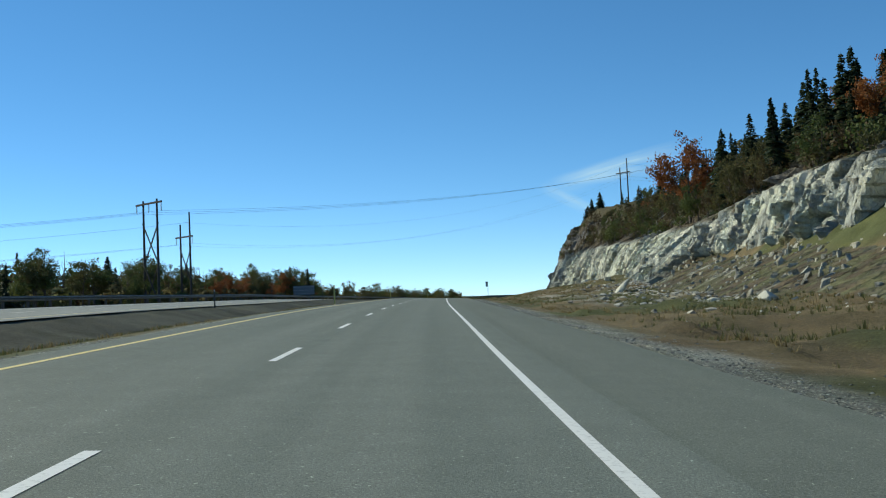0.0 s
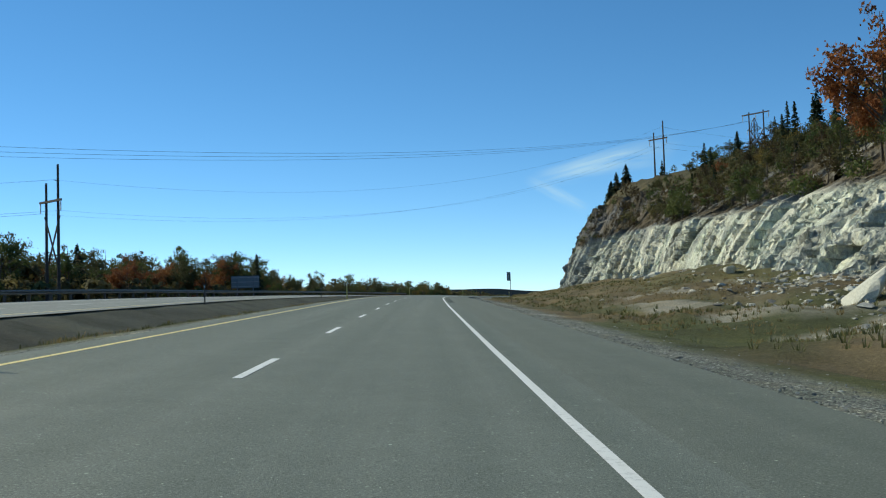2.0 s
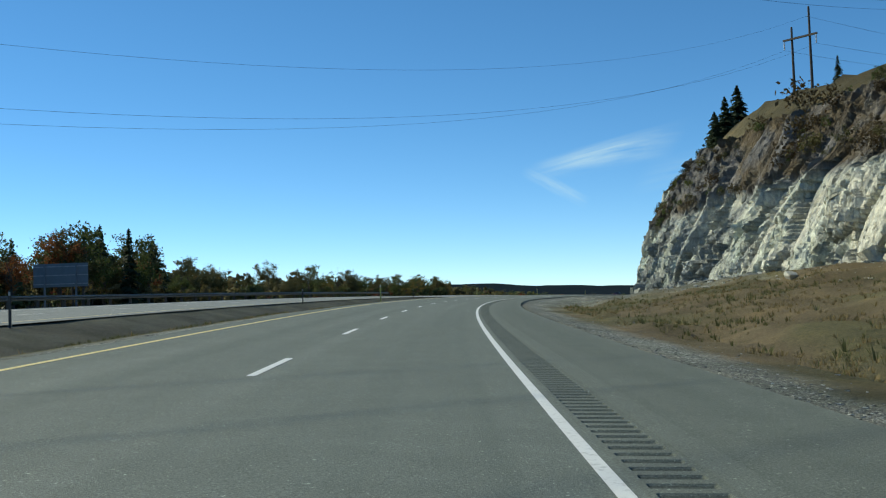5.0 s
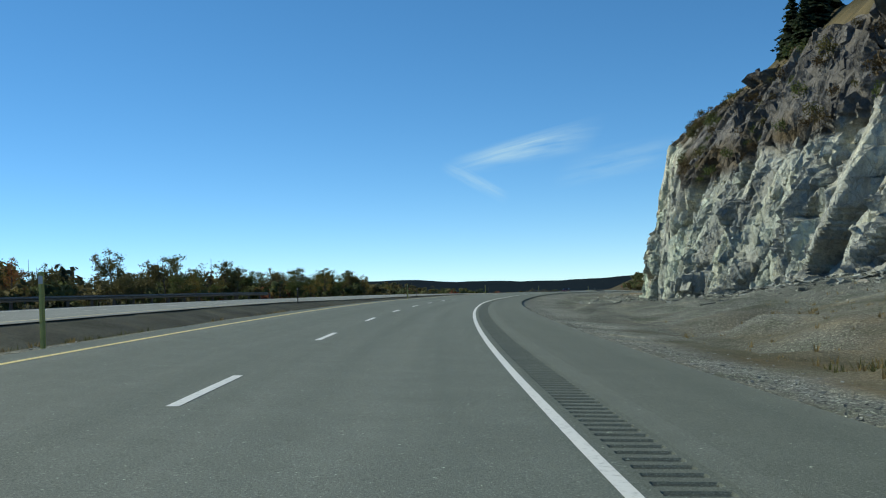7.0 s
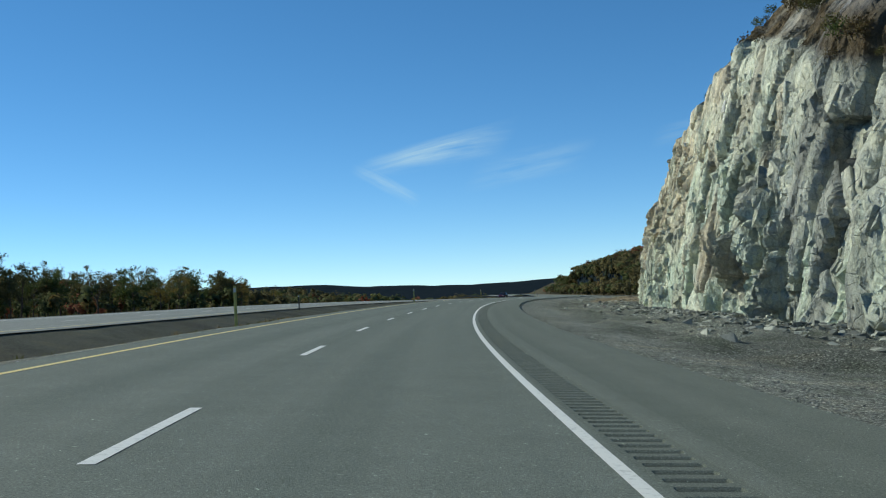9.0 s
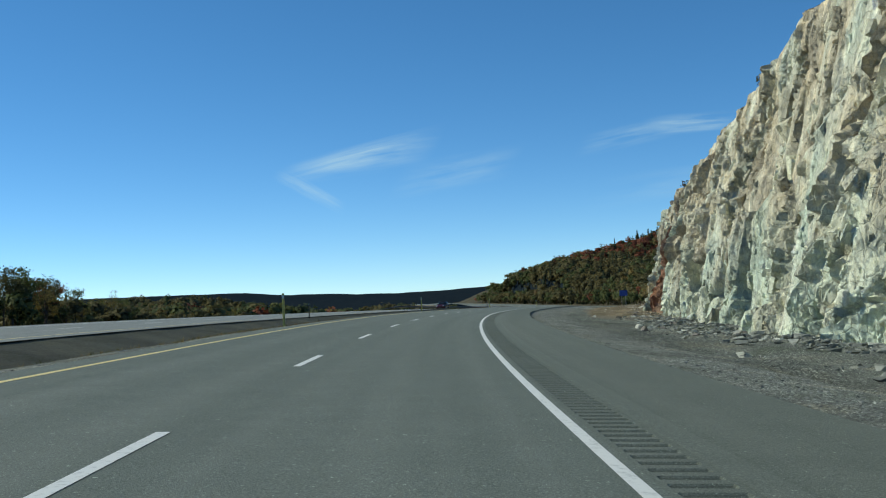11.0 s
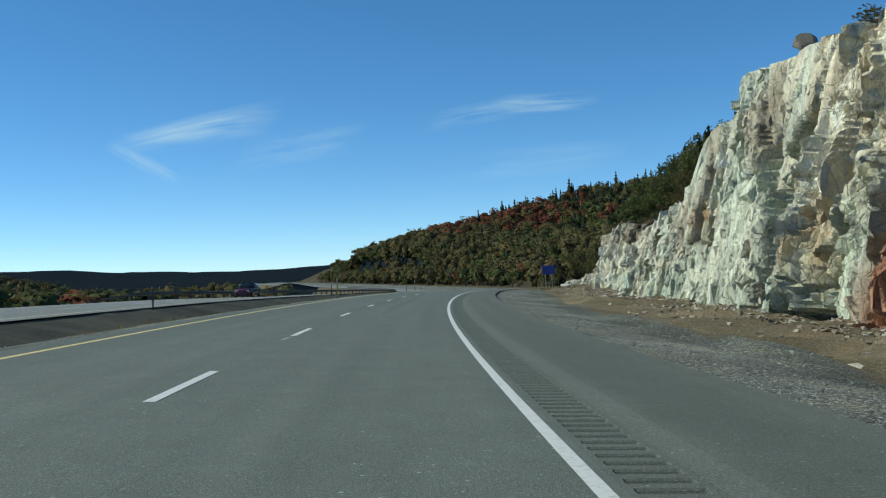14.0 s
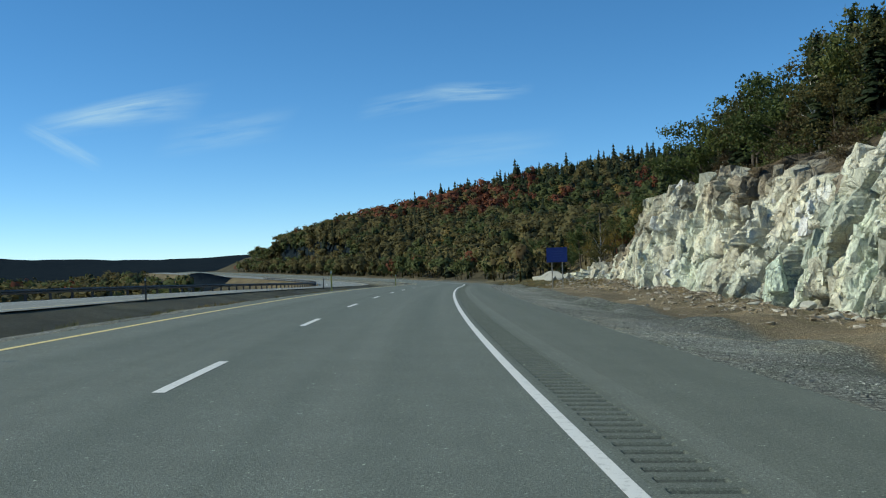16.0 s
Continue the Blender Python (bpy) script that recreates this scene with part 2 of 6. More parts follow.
def ground_material():
    n = Nodes("soil_and_grass", 0.95, spec=0.2)
    tint = n.attr("tint")
    patch = n.ramp(n.noise(0.45, 5, 0.6), (0.3, (0.62, 0.66, 0.55)), (0.52, (1.0, 1.0, 1.0)), (0.75, (1.45, 1.3, 1.05)))
    fine = n.ramp(n.noise(9, 5, 0.75), (0.28, (0.42,) * 3), (0.5, (0.95,) * 3), (0.72, (1.75,) * 3))
    # loose stones, every one with its own grey
    chips = n.node("ShaderNodeTexVoronoi")
    chips.inputs["Scale"].default_value = 25.0
    n.link(n.mix(n.node("ShaderNodeTexCoord").outputs["Object"], n.noise(14, 3), 0.03, "ADD"), chips.inputs["Vector"])
    bits = n.node("ShaderNodeSeparateColor")
    n.link(chips.outputs["Color"], bits.inputs[0])
    pebble = n.ramp(bits.outputs[0], (0.0, (0.38,) * 3), (0.5, (0.85,) * 3), (0.85, (1.3,) * 3), (1.0, (2.6, 2.6, 2.5)))
    base = n.mix(n.mix(tint, patch, 0.8, "MULTIPLY"), fine, 0.6, "MULTIPLY")
    stony = n.attr("tint", "Alpha")
    n.colour(n.mix(base, n.mix(base, pebble, 1.0, "MULTIPLY"), stony))
    rise = n.math("SUBTRACT", n.noise(7, 6, 0.75), n.math("MULTIPLY", chips.outputs["Distance"], n.math("MULTIPLY", stony, 0.55)))
    return n.bump(rise, 0.11).m


def facets(n, scale, seed, coords):
    """Broken planes: each cell has its own tilt. Gives the height in metres and a random grey for each cell."""
    vo = n.node("ShaderNodeTexVoronoi")
    vo.inputs["Scale"].default_value = scale
    mp = n.node("ShaderNodeMapping")
    mp.inputs["Location"].default_value, mp.inputs["Rotation"].default_value, mp.inputs["Scale"].default_value = (seed, 2 * seed, 3 * seed), (0.22, 0.15, 0.3), (1.0, 1.0, 0.6)
    n.link(coords, mp.inputs[0])
    n.link(mp.outputs[0], vo.inputs["Vector"])
    away, lean, dot = n.node("ShaderNodeVectorMath"), n.node("ShaderNodeVectorMath"), n.node("ShaderNodeVectorMath")
    away.operation, lean.operation, dot.operation = "SUBTRACT", "SUBTRACT", "DOT_PRODUCT"
    n.link(mp.outputs[0], away.inputs[0])
    n.link(vo.outputs["Position"], away.inputs[1])
    n.link(vo.outputs["Color"], lean.inputs[0])
    lean.inputs[1].default_value = (0.5, 0.5, 0.5)
    n.link(away.outputs[0], dot.inputs[0])
    n.link(lean.outputs[0], dot.inputs[1])
    grey = n.node("ShaderNodeSeparateColor")
    n.link(vo.outputs["Color"], grey.inputs[0])
    return n.math("ADD", dot.outputs["Value"], n.math("MULTIPLY", grey.outputs[1], 0.22 / scale)), grey.outputs[2]


def rock_material():
    n = Nodes("cut_rock", 0.86, spec=0.3)
    tint = n.attr("tint")
    warp = n.mix(n.node("ShaderNodeTexCoord").outputs["Object"], n.noise(1.1, 4, 0.65), 0.45, "ADD")
    h1, g1 = facets(n, 1.0, 3.1, warp)
    h2, g2 = facets(n, 2.9, 7.7, warp)
    h3, _ = facets(n, 8.5, 1.9, warp)
    wide = n.ramp(n.noise(0.5, 6, 0.65), (0.28, (0.66, 0.68, 0.68)), (0.5, (1.0, 1.0, 1.0)), (0.72, (1.22, 1.20, 1.14)))
    streak = n.ramp(n.noise(2.2, 6, 0.7, stretch=(1.6, 1.6, 0.35)), (0.3, (0.70, 0.71, 0.72)), (0.55, (1.0, 1.0, 1.0)), (0.75, (1.16, 1.15, 1.10)))
    fine = n.ramp(n.noise(13, 6, 0.8), (0.3, (0.5,) * 3), (0.5, (1.0,) * 3), (0.7, (1.35,) * 3))
    piece = n.ramp(n.math("ADD", n.math("MULTIPLY", g1, 0.45), n.math("MULTIPLY", g2, 0.55)), (0.1, (0.74, 0.75, 0.76)), (0.5, (1.0, 1.0, 1.0)), (0.9, (1.16, 1.14, 1.08)))
    col = n.mix(n.mix(n.mix(n.mix(tint, wide, 0.8, "MULTIPLY"), streak, 0.65, "MULTIPLY"), fine, 0.55, "MULTIPLY"), piece, 0.8, "MULTIPLY")
    crack = n.node("ShaderNodeTexVoronoi")
    crack.feature = "DISTANCE_TO_EDGE"
    crack.inputs["Scale"].default_value = 0.8
    n.link(warp, crack.inputs["Vector"])
    lines = n.mix(n.ramp(crack.outputs["Distance"], (0.0, (0.25,) * 3), (0.018, (1.0,) * 3)), (1.0, 1.0, 1.0), n.ramp(n.noise(0.9, 4, 0.6), (0.42, (0.0,) * 3), (0.58, (1.0,) * 3)), "MIX")
    n.colour(n.mix(n.mix(col, lines, 0.28, "MULTIPLY"), (1.06, 1.06, 1.06), 1.0, "MULTIPLY"))
    high = n.math("ADD", n.math("ADD", h1, h2), n.math("ADD", n.math("MULTIPLY", h3, 0.8), n.math("MULTIPLY", n.noise(22, 5, 0.75), 0.03)))
    high = n.math("ADD", high, n.math("MULTIPLY", n.ramp(crack.outputs["Distance"], (0, (0,) * 3), (0.03, (1,) * 3)), 0.05))
    return n.bump(high, 1.25, 1.0).m


GROUND, ROCK = ground_material(), rock_material()


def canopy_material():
    n = Nodes("hazed_canopy", 1.0, spec=0.0)
    # the blue of distant haze and shade between trees are painted into the colour
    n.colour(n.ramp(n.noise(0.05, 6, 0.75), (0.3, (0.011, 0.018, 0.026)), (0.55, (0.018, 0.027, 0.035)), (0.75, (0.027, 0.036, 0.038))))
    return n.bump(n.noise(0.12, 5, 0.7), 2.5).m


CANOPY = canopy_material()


def stone_material(name, low, mid, high):
    n = Nodes(name, 0.88, spec=0.3)
    isl = n.node("ShaderNodeNewGeometry").outputs["Random Per Island"]
    n.colour(n.mix(n.ramp(isl, (0.0, low), (0.55, mid), (1.0, high)), n.ramp(n.noise(9, 4), (0.3, (0.6,) * 3), (0.7, (1.2,) * 3)), 0.6, "MULTIPLY"))
    return n.bump(n.noise(30, 4), 0.02).m


GRAVEL = stone_material("crushed_gravel", (0.13, 0.14, 0.132), (0.25, 0.265, 0.246), (0.48, 0.50, 0.47))
RUBBLE = stone_material("rock_rubble", (0.13, 0.14, 0.127), (0.25, 0.265, 0.24), (0.52, 0.54, 0.48))
RUBBLE_PALE = stone_material("pale_rubble", (0.24, 0.225, 0.19), (0.42, 0.40, 0.34), (0.66, 0.64, 0.56))
RUBBLE_TAN = stone_material("tan_rubble", (0.2, 0.16, 0.11), (0.36, 0.31, 0.24), (0.6, 0.56, 0.48))


def see_through(n, share):
    """Lets some of the light through a leaf."""
    tr, mx = n.node("ShaderNodeBsdfTranslucent"), n.node("ShaderNodeMixShader")
    n.link(n.b.inputs["Base Color"].links[0].from_socket, tr.inputs[0])
    mx.inputs[0].default_value = share
    n.link(n.b.outputs[0], mx.inputs[1])
    n.link(tr.outputs[0], mx.inputs[2])
    n.link(mx.outputs[0], n.t.nodes["Material Output"].inputs[0])
    return n.m


def leaf_material(name, *cols):
    """Leaves: the colour wanders from tree to tree and from leaf to leaf."""
    n = Nodes(name, 0.7, spec=0.25)
    tree = n.node("ShaderNodeObjectInfo").outputs["Random"]
    isl = n.node("ShaderNodeNewGeometry").outputs["Random Per Island"]
    fac = n.math("ADD", n.math("MULTIPLY", tree, 0.6), n.math("MULTIPLY", isl, 0.4))
    n.colour(n.ramp(fac, *[(k / max(1, len(cols) - 1), c) for k, c in enumerate(cols)]))
    return see_through(n, 0.3)


NEEDLES = leaf_material("spruce_needles", (0.020, 0.034, 0.016), (0.032, 0.048, 0.021), (0.047, 0.062, 0.026))
LEAF_GREEN = leaf_material("green_leaves", (0.062, 0.086, 0.028), (0.094, 0.120, 0.036), (0.145, 0.152, 0.046))
LEAF_OLIVE = leaf_material("olive_leaves", (0.060, 0.066, 0.026), (0.096, 0.094, 0.036), (0.155, 0.128, 0.048))
LEAF_GOLD = leaf_material("golden_leaves", (0.14, 0.11, 0.028), (0.22, 0.165, 0.04), (0.30, 0.20, 0.05))
LEAF_RED = leaf_material("red_leaves", (0.17, 0.060, 0.028), (0.26, 0.100, 0.036), (0.34, 0.155, 0.05))
SCRUB = leaf_material("brown_scrub", (0.058, 0.042, 0.022), (0.092, 0.066, 0.032), (0.115, 0.097, 0.042))
DRY_GRASS = leaf_material("dry_grass", (0.17, 0.13, 0.06), (0.26, 0.20, 0.09), (0.34, 0.27, 0.13))
GREEN_GRASS = leaf_material("green_grass", (0.085, 0.092, 0.036), (0.125, 0.130, 0.052), (0.17, 0.16, 0.07))


def drift_material(name, *cols):
    """Foliage of a whole wood: the colour wanders from crown to crown."""
    n = Nodes(name, 0.8, spec=0.15)
    isl = n.node("ShaderNodeNewGeometry").outputs["Random Per Island"]
    fac = n.math("ADD", n.math("MULTIPLY", n.math("SUBTRACT", n.noise(0.16, 3, 0.6), 0.32), 2.3), n.math("MULTIPLY", isl, 0.12))
    n.colour(n.ramp(fac, *[(k / max(1, len(cols) - 1), c) for k, c in enumerate(cols)]))
    return see_through(n, 0.35)


WOOD_NEEDLES = drift_material("wood_needles", (0.027, 0.043, 0.027), (0.043, 0.057, 0.033), (0.060, 0.073, 0.037))
WOOD_OLIVE = drift_material("wood_olive", (0.078, 0.081, 0.042), (0.120, 0.109, 0.053), (0.165, 0.146, 0.064), (0.175, 0.123, 0.064))
WOOD_GREEN = drift_material("wood_green", (0.064, 0.087, 0.039), (0.098, 0.120, 0.048), (0.151, 0.157, 0.064))
WOOD_RED = drift_material("wood_red", (0.152, 0.070, 0.046), (0.217, 0.081, 0.049), (0.268, 0.113, 0.061))
WOOD_GOLD = drift_material("wood_gold", (0.168, 0.133, 0.050), (0.231, 0.175, 0.062), (0.280, 0.196, 0.073))
BARK = plain("bark", (0.085, 0.070, 0.055), 0.9, vary=0.45, scale=5, bump=0.02)
BIRCH = plain("birch_bark", (0.50, 0.48, 0.43), 0.8, vary=0.35, scale=7, bump=0.01)
POLE_WOOD = plain("weathered_pole_wood", (0.060, 0.050, 0.043), 0.85, vary=0.3, scale=3, bump=0.01)
STEEL = plain("galvanised_steel", (0.36, 0.37, 0.37), 0.5, 0.7, vary=0.2, scale=3)
RAIL = plain("weathered_rail_steel", (0.115, 0.112, 0.105), 0.5, 0.35, vary=0.25, scale=2)
STEEL_DULL = plain("dull_sign_back", (0.20, 0.215, 0.24), 0.6, 0.3, vary=0.1, scale=1.5)
PORCELAIN = plain("grey_insulator", (0.55, 0.57, 0.58), 0.3, vary=0.05)
WIRE = plain("conductor", (0.06, 0.065, 0.07), 0.6, 0.5, vary=0.05)
BLUE = plain("blue_sign_face", (0.010, 0.035, 0.22), 0.45, vary=0.08, scale=2)
GREEN_SIGN = plain("green_sign_face", (0.008, 0.065, 0.055), 0.45, vary=0.08, scale=2)
SIGN_WHITE = plain("white_sign_sheet", (0.55, 0.57, 0.58), 0.5, vary=0.05)
POST_YELLOW = plain("yellow_green_plastic", (0.44, 0.42, 0.14), 0.5, vary=0.15)
POST_DARK = plain("weathered_post", (0.085, 0.078, 0.068), 0.8, vary=0.2, scale=12)

# ---- the large structure ----
ROAD_END = 1240


def along(me, S, D):
    """Keeps station and offset with the pavement, for bands that follow the road."""
    a = me.attributes.new("along", "FLOAT_VECTOR", "POINT")
    a.data.foreach_set("vector", np.stack([S, D, 0 * S], -1).astype(np.float32).ravel())
    return me


def ribbon(name, offsets, lift, material, s0=-90.0, s1=ROAD_END, step=1.0):
    s = np.arange(s0, s1 + 0.01, step)
    d = np.asarray(offsets, float)
    S, D = np.meshgrid(s, d, indexing="ij")
    L = np.broadcast_to(np.asarray(lift, float), D.shape)
    return along(mesh(name, at(S, D, cross(S, D) + L), grid_faces(len(s), len(d)), material), S, D)


EDGE, LANE = 1.25, 3.70
road = setting("road", ribbon("road", [-6.85, -4.5, -2.5, -0.5, 1.38], 0, ASPHALT), "worn grey asphalt carriageway with painted lane lines", "road")
setting("paved_shoulder", ribbon("paved_shoulder", [1.92, 3.0, 4.1, 4.2], [0, 0, 0, -0.16], ASPHALT_EDGE), "grey asphalt hard shoulder beside the right lane", "road shoulder")
inner = ribbon("inner_gap", [1.38, 1.92], 0, ASPHALT, -90, 133)
setting("shoulder_joint", inner, "asphalt strip between lane and shoulder", "road shoulder")

# milled rumble strip: shallow cylindrical grooves every 0.3 m
gs = np.concatenate([k * 0.30 + np.array([0.0, 0.02, 0.06, 0.10, 0.14, 0.16]) for k in range(int((690 - 133) / 0.30))]) + 133
gz = np.tile([0, -0.012, -0.026, -0.026, -0.012, 0], len(gs) // 6)
gd = np.array([1.38, 1.44, 1.46, 1.87, 1.89, 1.92])
G, D = np.meshgrid(gs, gd, indexing="ij")
Z = np.where((D > 1.45) & (D < 1.885), gz[:, None], 0.0)
# groove floors are darker: milled asphalt with shade painted in
groove_shade = np.zeros((len(gs) - 1, len(gd) - 1), int)
groove_shade[:, 1:4] = (np.abs(np.arange(len(gs) - 1) % 6 - 2.5) < 1)[:, None]
groove_shade = groove_shade.ravel()
setting("rumble_strip", along(mesh("rumble_strip", at(G, D, cross(G, D) + Z), grid_faces(len(gs), len(gd)), [ASPHALT_EDGE, ASPHALT_CUT], index=groove_shade), G, D), "milled rumble strip with dark cross grooves in asphalt", "rumble strip")
setting("shoulder_joint", ribbon("shoulder_joint", [1.95, 2.25], 0.004, ASPHALT_JOINT, 133, 690), "pale paving joint beside the rumble strip", "road shoulder")
setting("shoulder_joint", ribbon("shoulder_joint", [1.38, 1.92], 0, ASPHALT, 690, ROAD_END), "asphalt strip between lane and shoulder", "road shoulder")


part("edge_line", ribbon("edge_line", [EDGE - 0.06, EDGE + 0.06], 0.005, WHITE), WHITE, road, "solid white edge line")
part("yellow_line", ribbon("yellow_line", [-6.20, -6.07], 0.005, YELLOW), YELLOW, road, "solid yellow line along the median")


def dash(s0, length, d, width, material, parent):
    s = np.linspace(s0, s0 + length, 5)
    S, D = np.meshgrid(s, [d - width / 2, d + width / 2], indexing="ij")
    part("lane_dash", mesh("lane_dash", at(S, D, cross(S, D) + 0.005), grid_faces(5, 2), material), material, parent)


DASH = 12.1385
for k in range(-6, 102):
    dash(4.55 + k * DASH, 3.45, EDGE - LANE, 0.13, WHITE, road)
    if k in (33, 38):
        dash(3.0 + k * DASH, 0.9, EDGE - LANE - 0.02, 0.09, WHITE_WORN, road)


# the carriageway on the other side of the median, a little higher
def far_near(s):
    return table(s, (-100, 0.57), (51, 0.56), (164, 0.43), (205, 0.47), (307, 0.62), (330, 0.52), (433, 0.34), (510, 0.36), (545, 0.26), (740, 0.25), (1280, 0.2))


def far_out(s):
    return table(s, (-100, 0.98), (80, 0.95), (190, 0.83), (217, 0.9), (328, 1.02), (344, 0.95), (455, 0.74), (530, 0.56), (563, 0.3), (740, 0.35), (1280, 0.2))


FAR_IN, FAR_OUT = -15.0, -25.2


def far_up(s, d):
    return far_near(s) + (far_out(s) - far_near(s)) * (d - FAR_IN) / (FAR_OUT - FAR_IN)


def far_ribbon(name, offsets, lift, material, s0=-90.0, s1=ROAD_END, step=2.0):
    s = np.arange(s0, s1 + 0.01, step)
    S, D = np.meshgrid(s, np.asarray(offsets, float), indexing="ij")
    return along(mesh(name, at(S, D, far_up(S, D) + lift), grid_faces(*S.shape), material), S, D)


far_road = setting("road", far_ribbon("road", [FAR_OUT, -20, FAR_IN], 0, ASPHALT_OLD), "pale sunlit asphalt carriageway beyond the grass median", "road")
part("edge_line", far_ribbon("edge_line", [-23.6, -23.46], 0.006, WHITE), WHITE, far_road, "solid white edge line")
part("yellow_line", far_ribbon("yellow_line", [-16.1, -15.98], 0.006, YELLOW), YELLOW, far_road, "solid yellow line along the median")
for k in range(-6, 80):
    s = np.linspace(k * DASH, k * DASH + 3.1, 3)
    S, D = np.meshgrid(s, [-19.85, -19.72], indexing="ij")
    part("lane_dash", mesh("lane_dash", at(S, D, far_up(S, D) + 0.006), grid_faces(3, 2), WHITE), WHITE, far_road)


# ---- shape of the rock cut and the hill over it ----
def toe(s):
    d = table(s, (-100, 20), (66, 20.67), (124, 24.83), (171, 30.71), (212, 30.12), (243, 27.06), (281, 23.0), (315, 18.5), (340, 18.9), (362, 19.3), (412, 18.1), (525, 18.38), (582, 17.97), (615, 15.92), (659, 15.4))
    u = table(s, (-100, -0.5), (99, -0.33), (136, 1.33), (171, 2.45), (206, 1.9), (243, 1.9), (281, 0.88), (315, -1.28), (412, -1.98), (489, -1.44), (525, -1.03), (553, -1.44), (615, 0.21), (659, -0.21))
    return d, u


def crest(s):
    d = table(s, (-100, 27), (99, 32.7), (171, 33.71), (212, 32.35), (243, 30.75), (266, 30.91), (300, 24.0), (331, 21.3), (351, 22.2), (366, 23.4), (377, 23.5), (400, 23.3), (442, 22.6), (489, 21.16), (553, 21.16), (602, 18.79), (615, 17.46), (680, 19.51))
    u = table(s, (-100, 6), (60, 9.2), (84, 9.8), (100, 9.1), (120, 7.8), (171, 8.01), (233, 9.61), (266, 10.75), (331, 9.54), (345, 12.4), (360, 17.2), (372, 20.2), (384, 20.4), (400, 19.8), (422, 18.5), (441, 16.09), (489, 12.63), (510, 13.86), (523, 11.91), (533, 7.9), (551, 6.2), (563, 5.9), (573, 7.0), (590, 7.8), (604, 6.37), (615, 1.23), (680, 0.82))
    return d, u


def upper(s):
    d = table(s, (-100, 36), (136, 42.18), (171, 43.39), (212, 39.61), (261, 35.83), (300, 28.16), (351, 28.5), (377, 27.2), (639, 26.7), (680, 30.81))
    u = table(s, (-100, 11), (99, 13.63), (171, 13.91), (212, 14.73), (261, 18.81), (300, 19.0), (340, 20.8), (351, 22.6), (377, 24.0), (400, 22.8), (422, 20.6), (441, 17.12), (489, 13.76), (510, 14.48), (525, 12.73), (536, 9.86), (553, 8.83), (602, 8.22), (639, 4.62), (680, 4.62))
    return d, u


def hill(s):
    d = table(s, (-100, 52), (171, 57.86), (261, 44.78), (300, 34), (377, 35), (680, 39.03))
    u = table(s, (-100, 18), (99, 20.17), (171, 19.47), (228, 21.78), (300, 24.2), (340, 26.8), (365, 27.0), (400, 24.4), (425, 21.6), (462, 16.9), (525, 13), (553, 10.4), (597, 10.2), (680, 8.5), (800, 8), (1280, 8))
    return d, u


def brow(s):
    return 80 + 0 * s, table(s, (-100, 23), (261, 27), (340, 29), (370, 26), (462, 20), (536, 17), (597, 17), (680, 17))


def right_ground(s, d):
    """Height of the hillside; inside the cut it runs well behind the rock face."""
    td, tu = toe(s)
    ud, uu = upper(s)
    hd, hu = hill(s)
    bd, bu = brow(s)
    edge = cross(s, 4.2) - 0.12
    ditch = np.minimum(cross(s, 7.0) - 0.45, 0.3 * tu + cross(s, 6.8) * 0.7 - 0.4)
    xs = [3.95 + 0 * s, 4.2 + 0 * s, 6.2 + 0 * s, 9.5 + 0 * s, td, td + 2.6, ud + 0.6, hd, bd, bd + 90]
    ys = [edge - 0.1, edge, cross(s, 6.2) - 0.26, ditch, tu, tu - 0.5, uu - 0.1, hu, bu, bu + 8]
    out = np.full(d.shape, 0.0)
    for a in range(len(xs) - 1):
        f = np.clip((d - xs[a]) / np.maximum(xs[a + 1] - xs[a], 1e-3), 0, 1)
        out = np.where(d >= xs[a], ys[a] + (ys[a + 1] - ys[a]) * f, out)
    return out


def left_ground(s, d):
    near = cross(s, -6.85)
    drop = table(s, (-100, 0.2), (455, 0.2), (500, -2), (550, -5), (640, -8), (840, -9), (1240, -8))
    far = table(s, (-100, 1.0), (440, 1.0), (500, -3), (560, -7), (640, -10), (840, -11), (1240, -10))
    xs = [6.6, 6.8, 8.5, 11.4, 14.6, 15.0, 25.2, 26.6, 34.0, 60.0, 170.0]
    ys = [near - 0.1, near - 0.03, near - 0.12, near * 0.4 - 0.62, far_near(s) - 0.16, far_near(s) - 0.06, far_out(s) - 0.06, far_out(s) - 0.15, far_out(s) - 0.8 + 0.25 * drop, drop, far]
    e = -d
    out = np.zeros(d.shape)
    for a in range(len(xs) - 1):
        f = np.clip((e - xs[a]) / (xs[a + 1] - xs[a]), 0, 1)
        out = np.where(e >= xs[a], ys[a] + (ys[a + 1] - ys[a]) * f, out)
    return out


def ground_up(s, d):
    s, d = np.broadcast_arrays(np.asarray(s, float), np.asarray(d, float))
    mid = cross(s, d) - 0.25
    return np.where(d > 3.95, right_ground(s, d), np.where(d < -6.6, left_ground(s, d), mid))


def rough(s, d):
    """Lumps of turf and soil, none on the paved strips."""
    p = np.stack([s * 0.35, d * 0.35, 0 * s], -1)
    amp = np.where((d > 7.5) | (d < -27), 0.35, np.where((d < -9) & (d > -14), 0.10, 0.02))
    return amp * fbm(p, 4, 5)


def on_ground(s, d, sink=0.0):
    s, d = np.asarray(s, float), np.asarray(d, float)
    return at(s, d, ground_up(s, d) + rough(s, d) - sink)


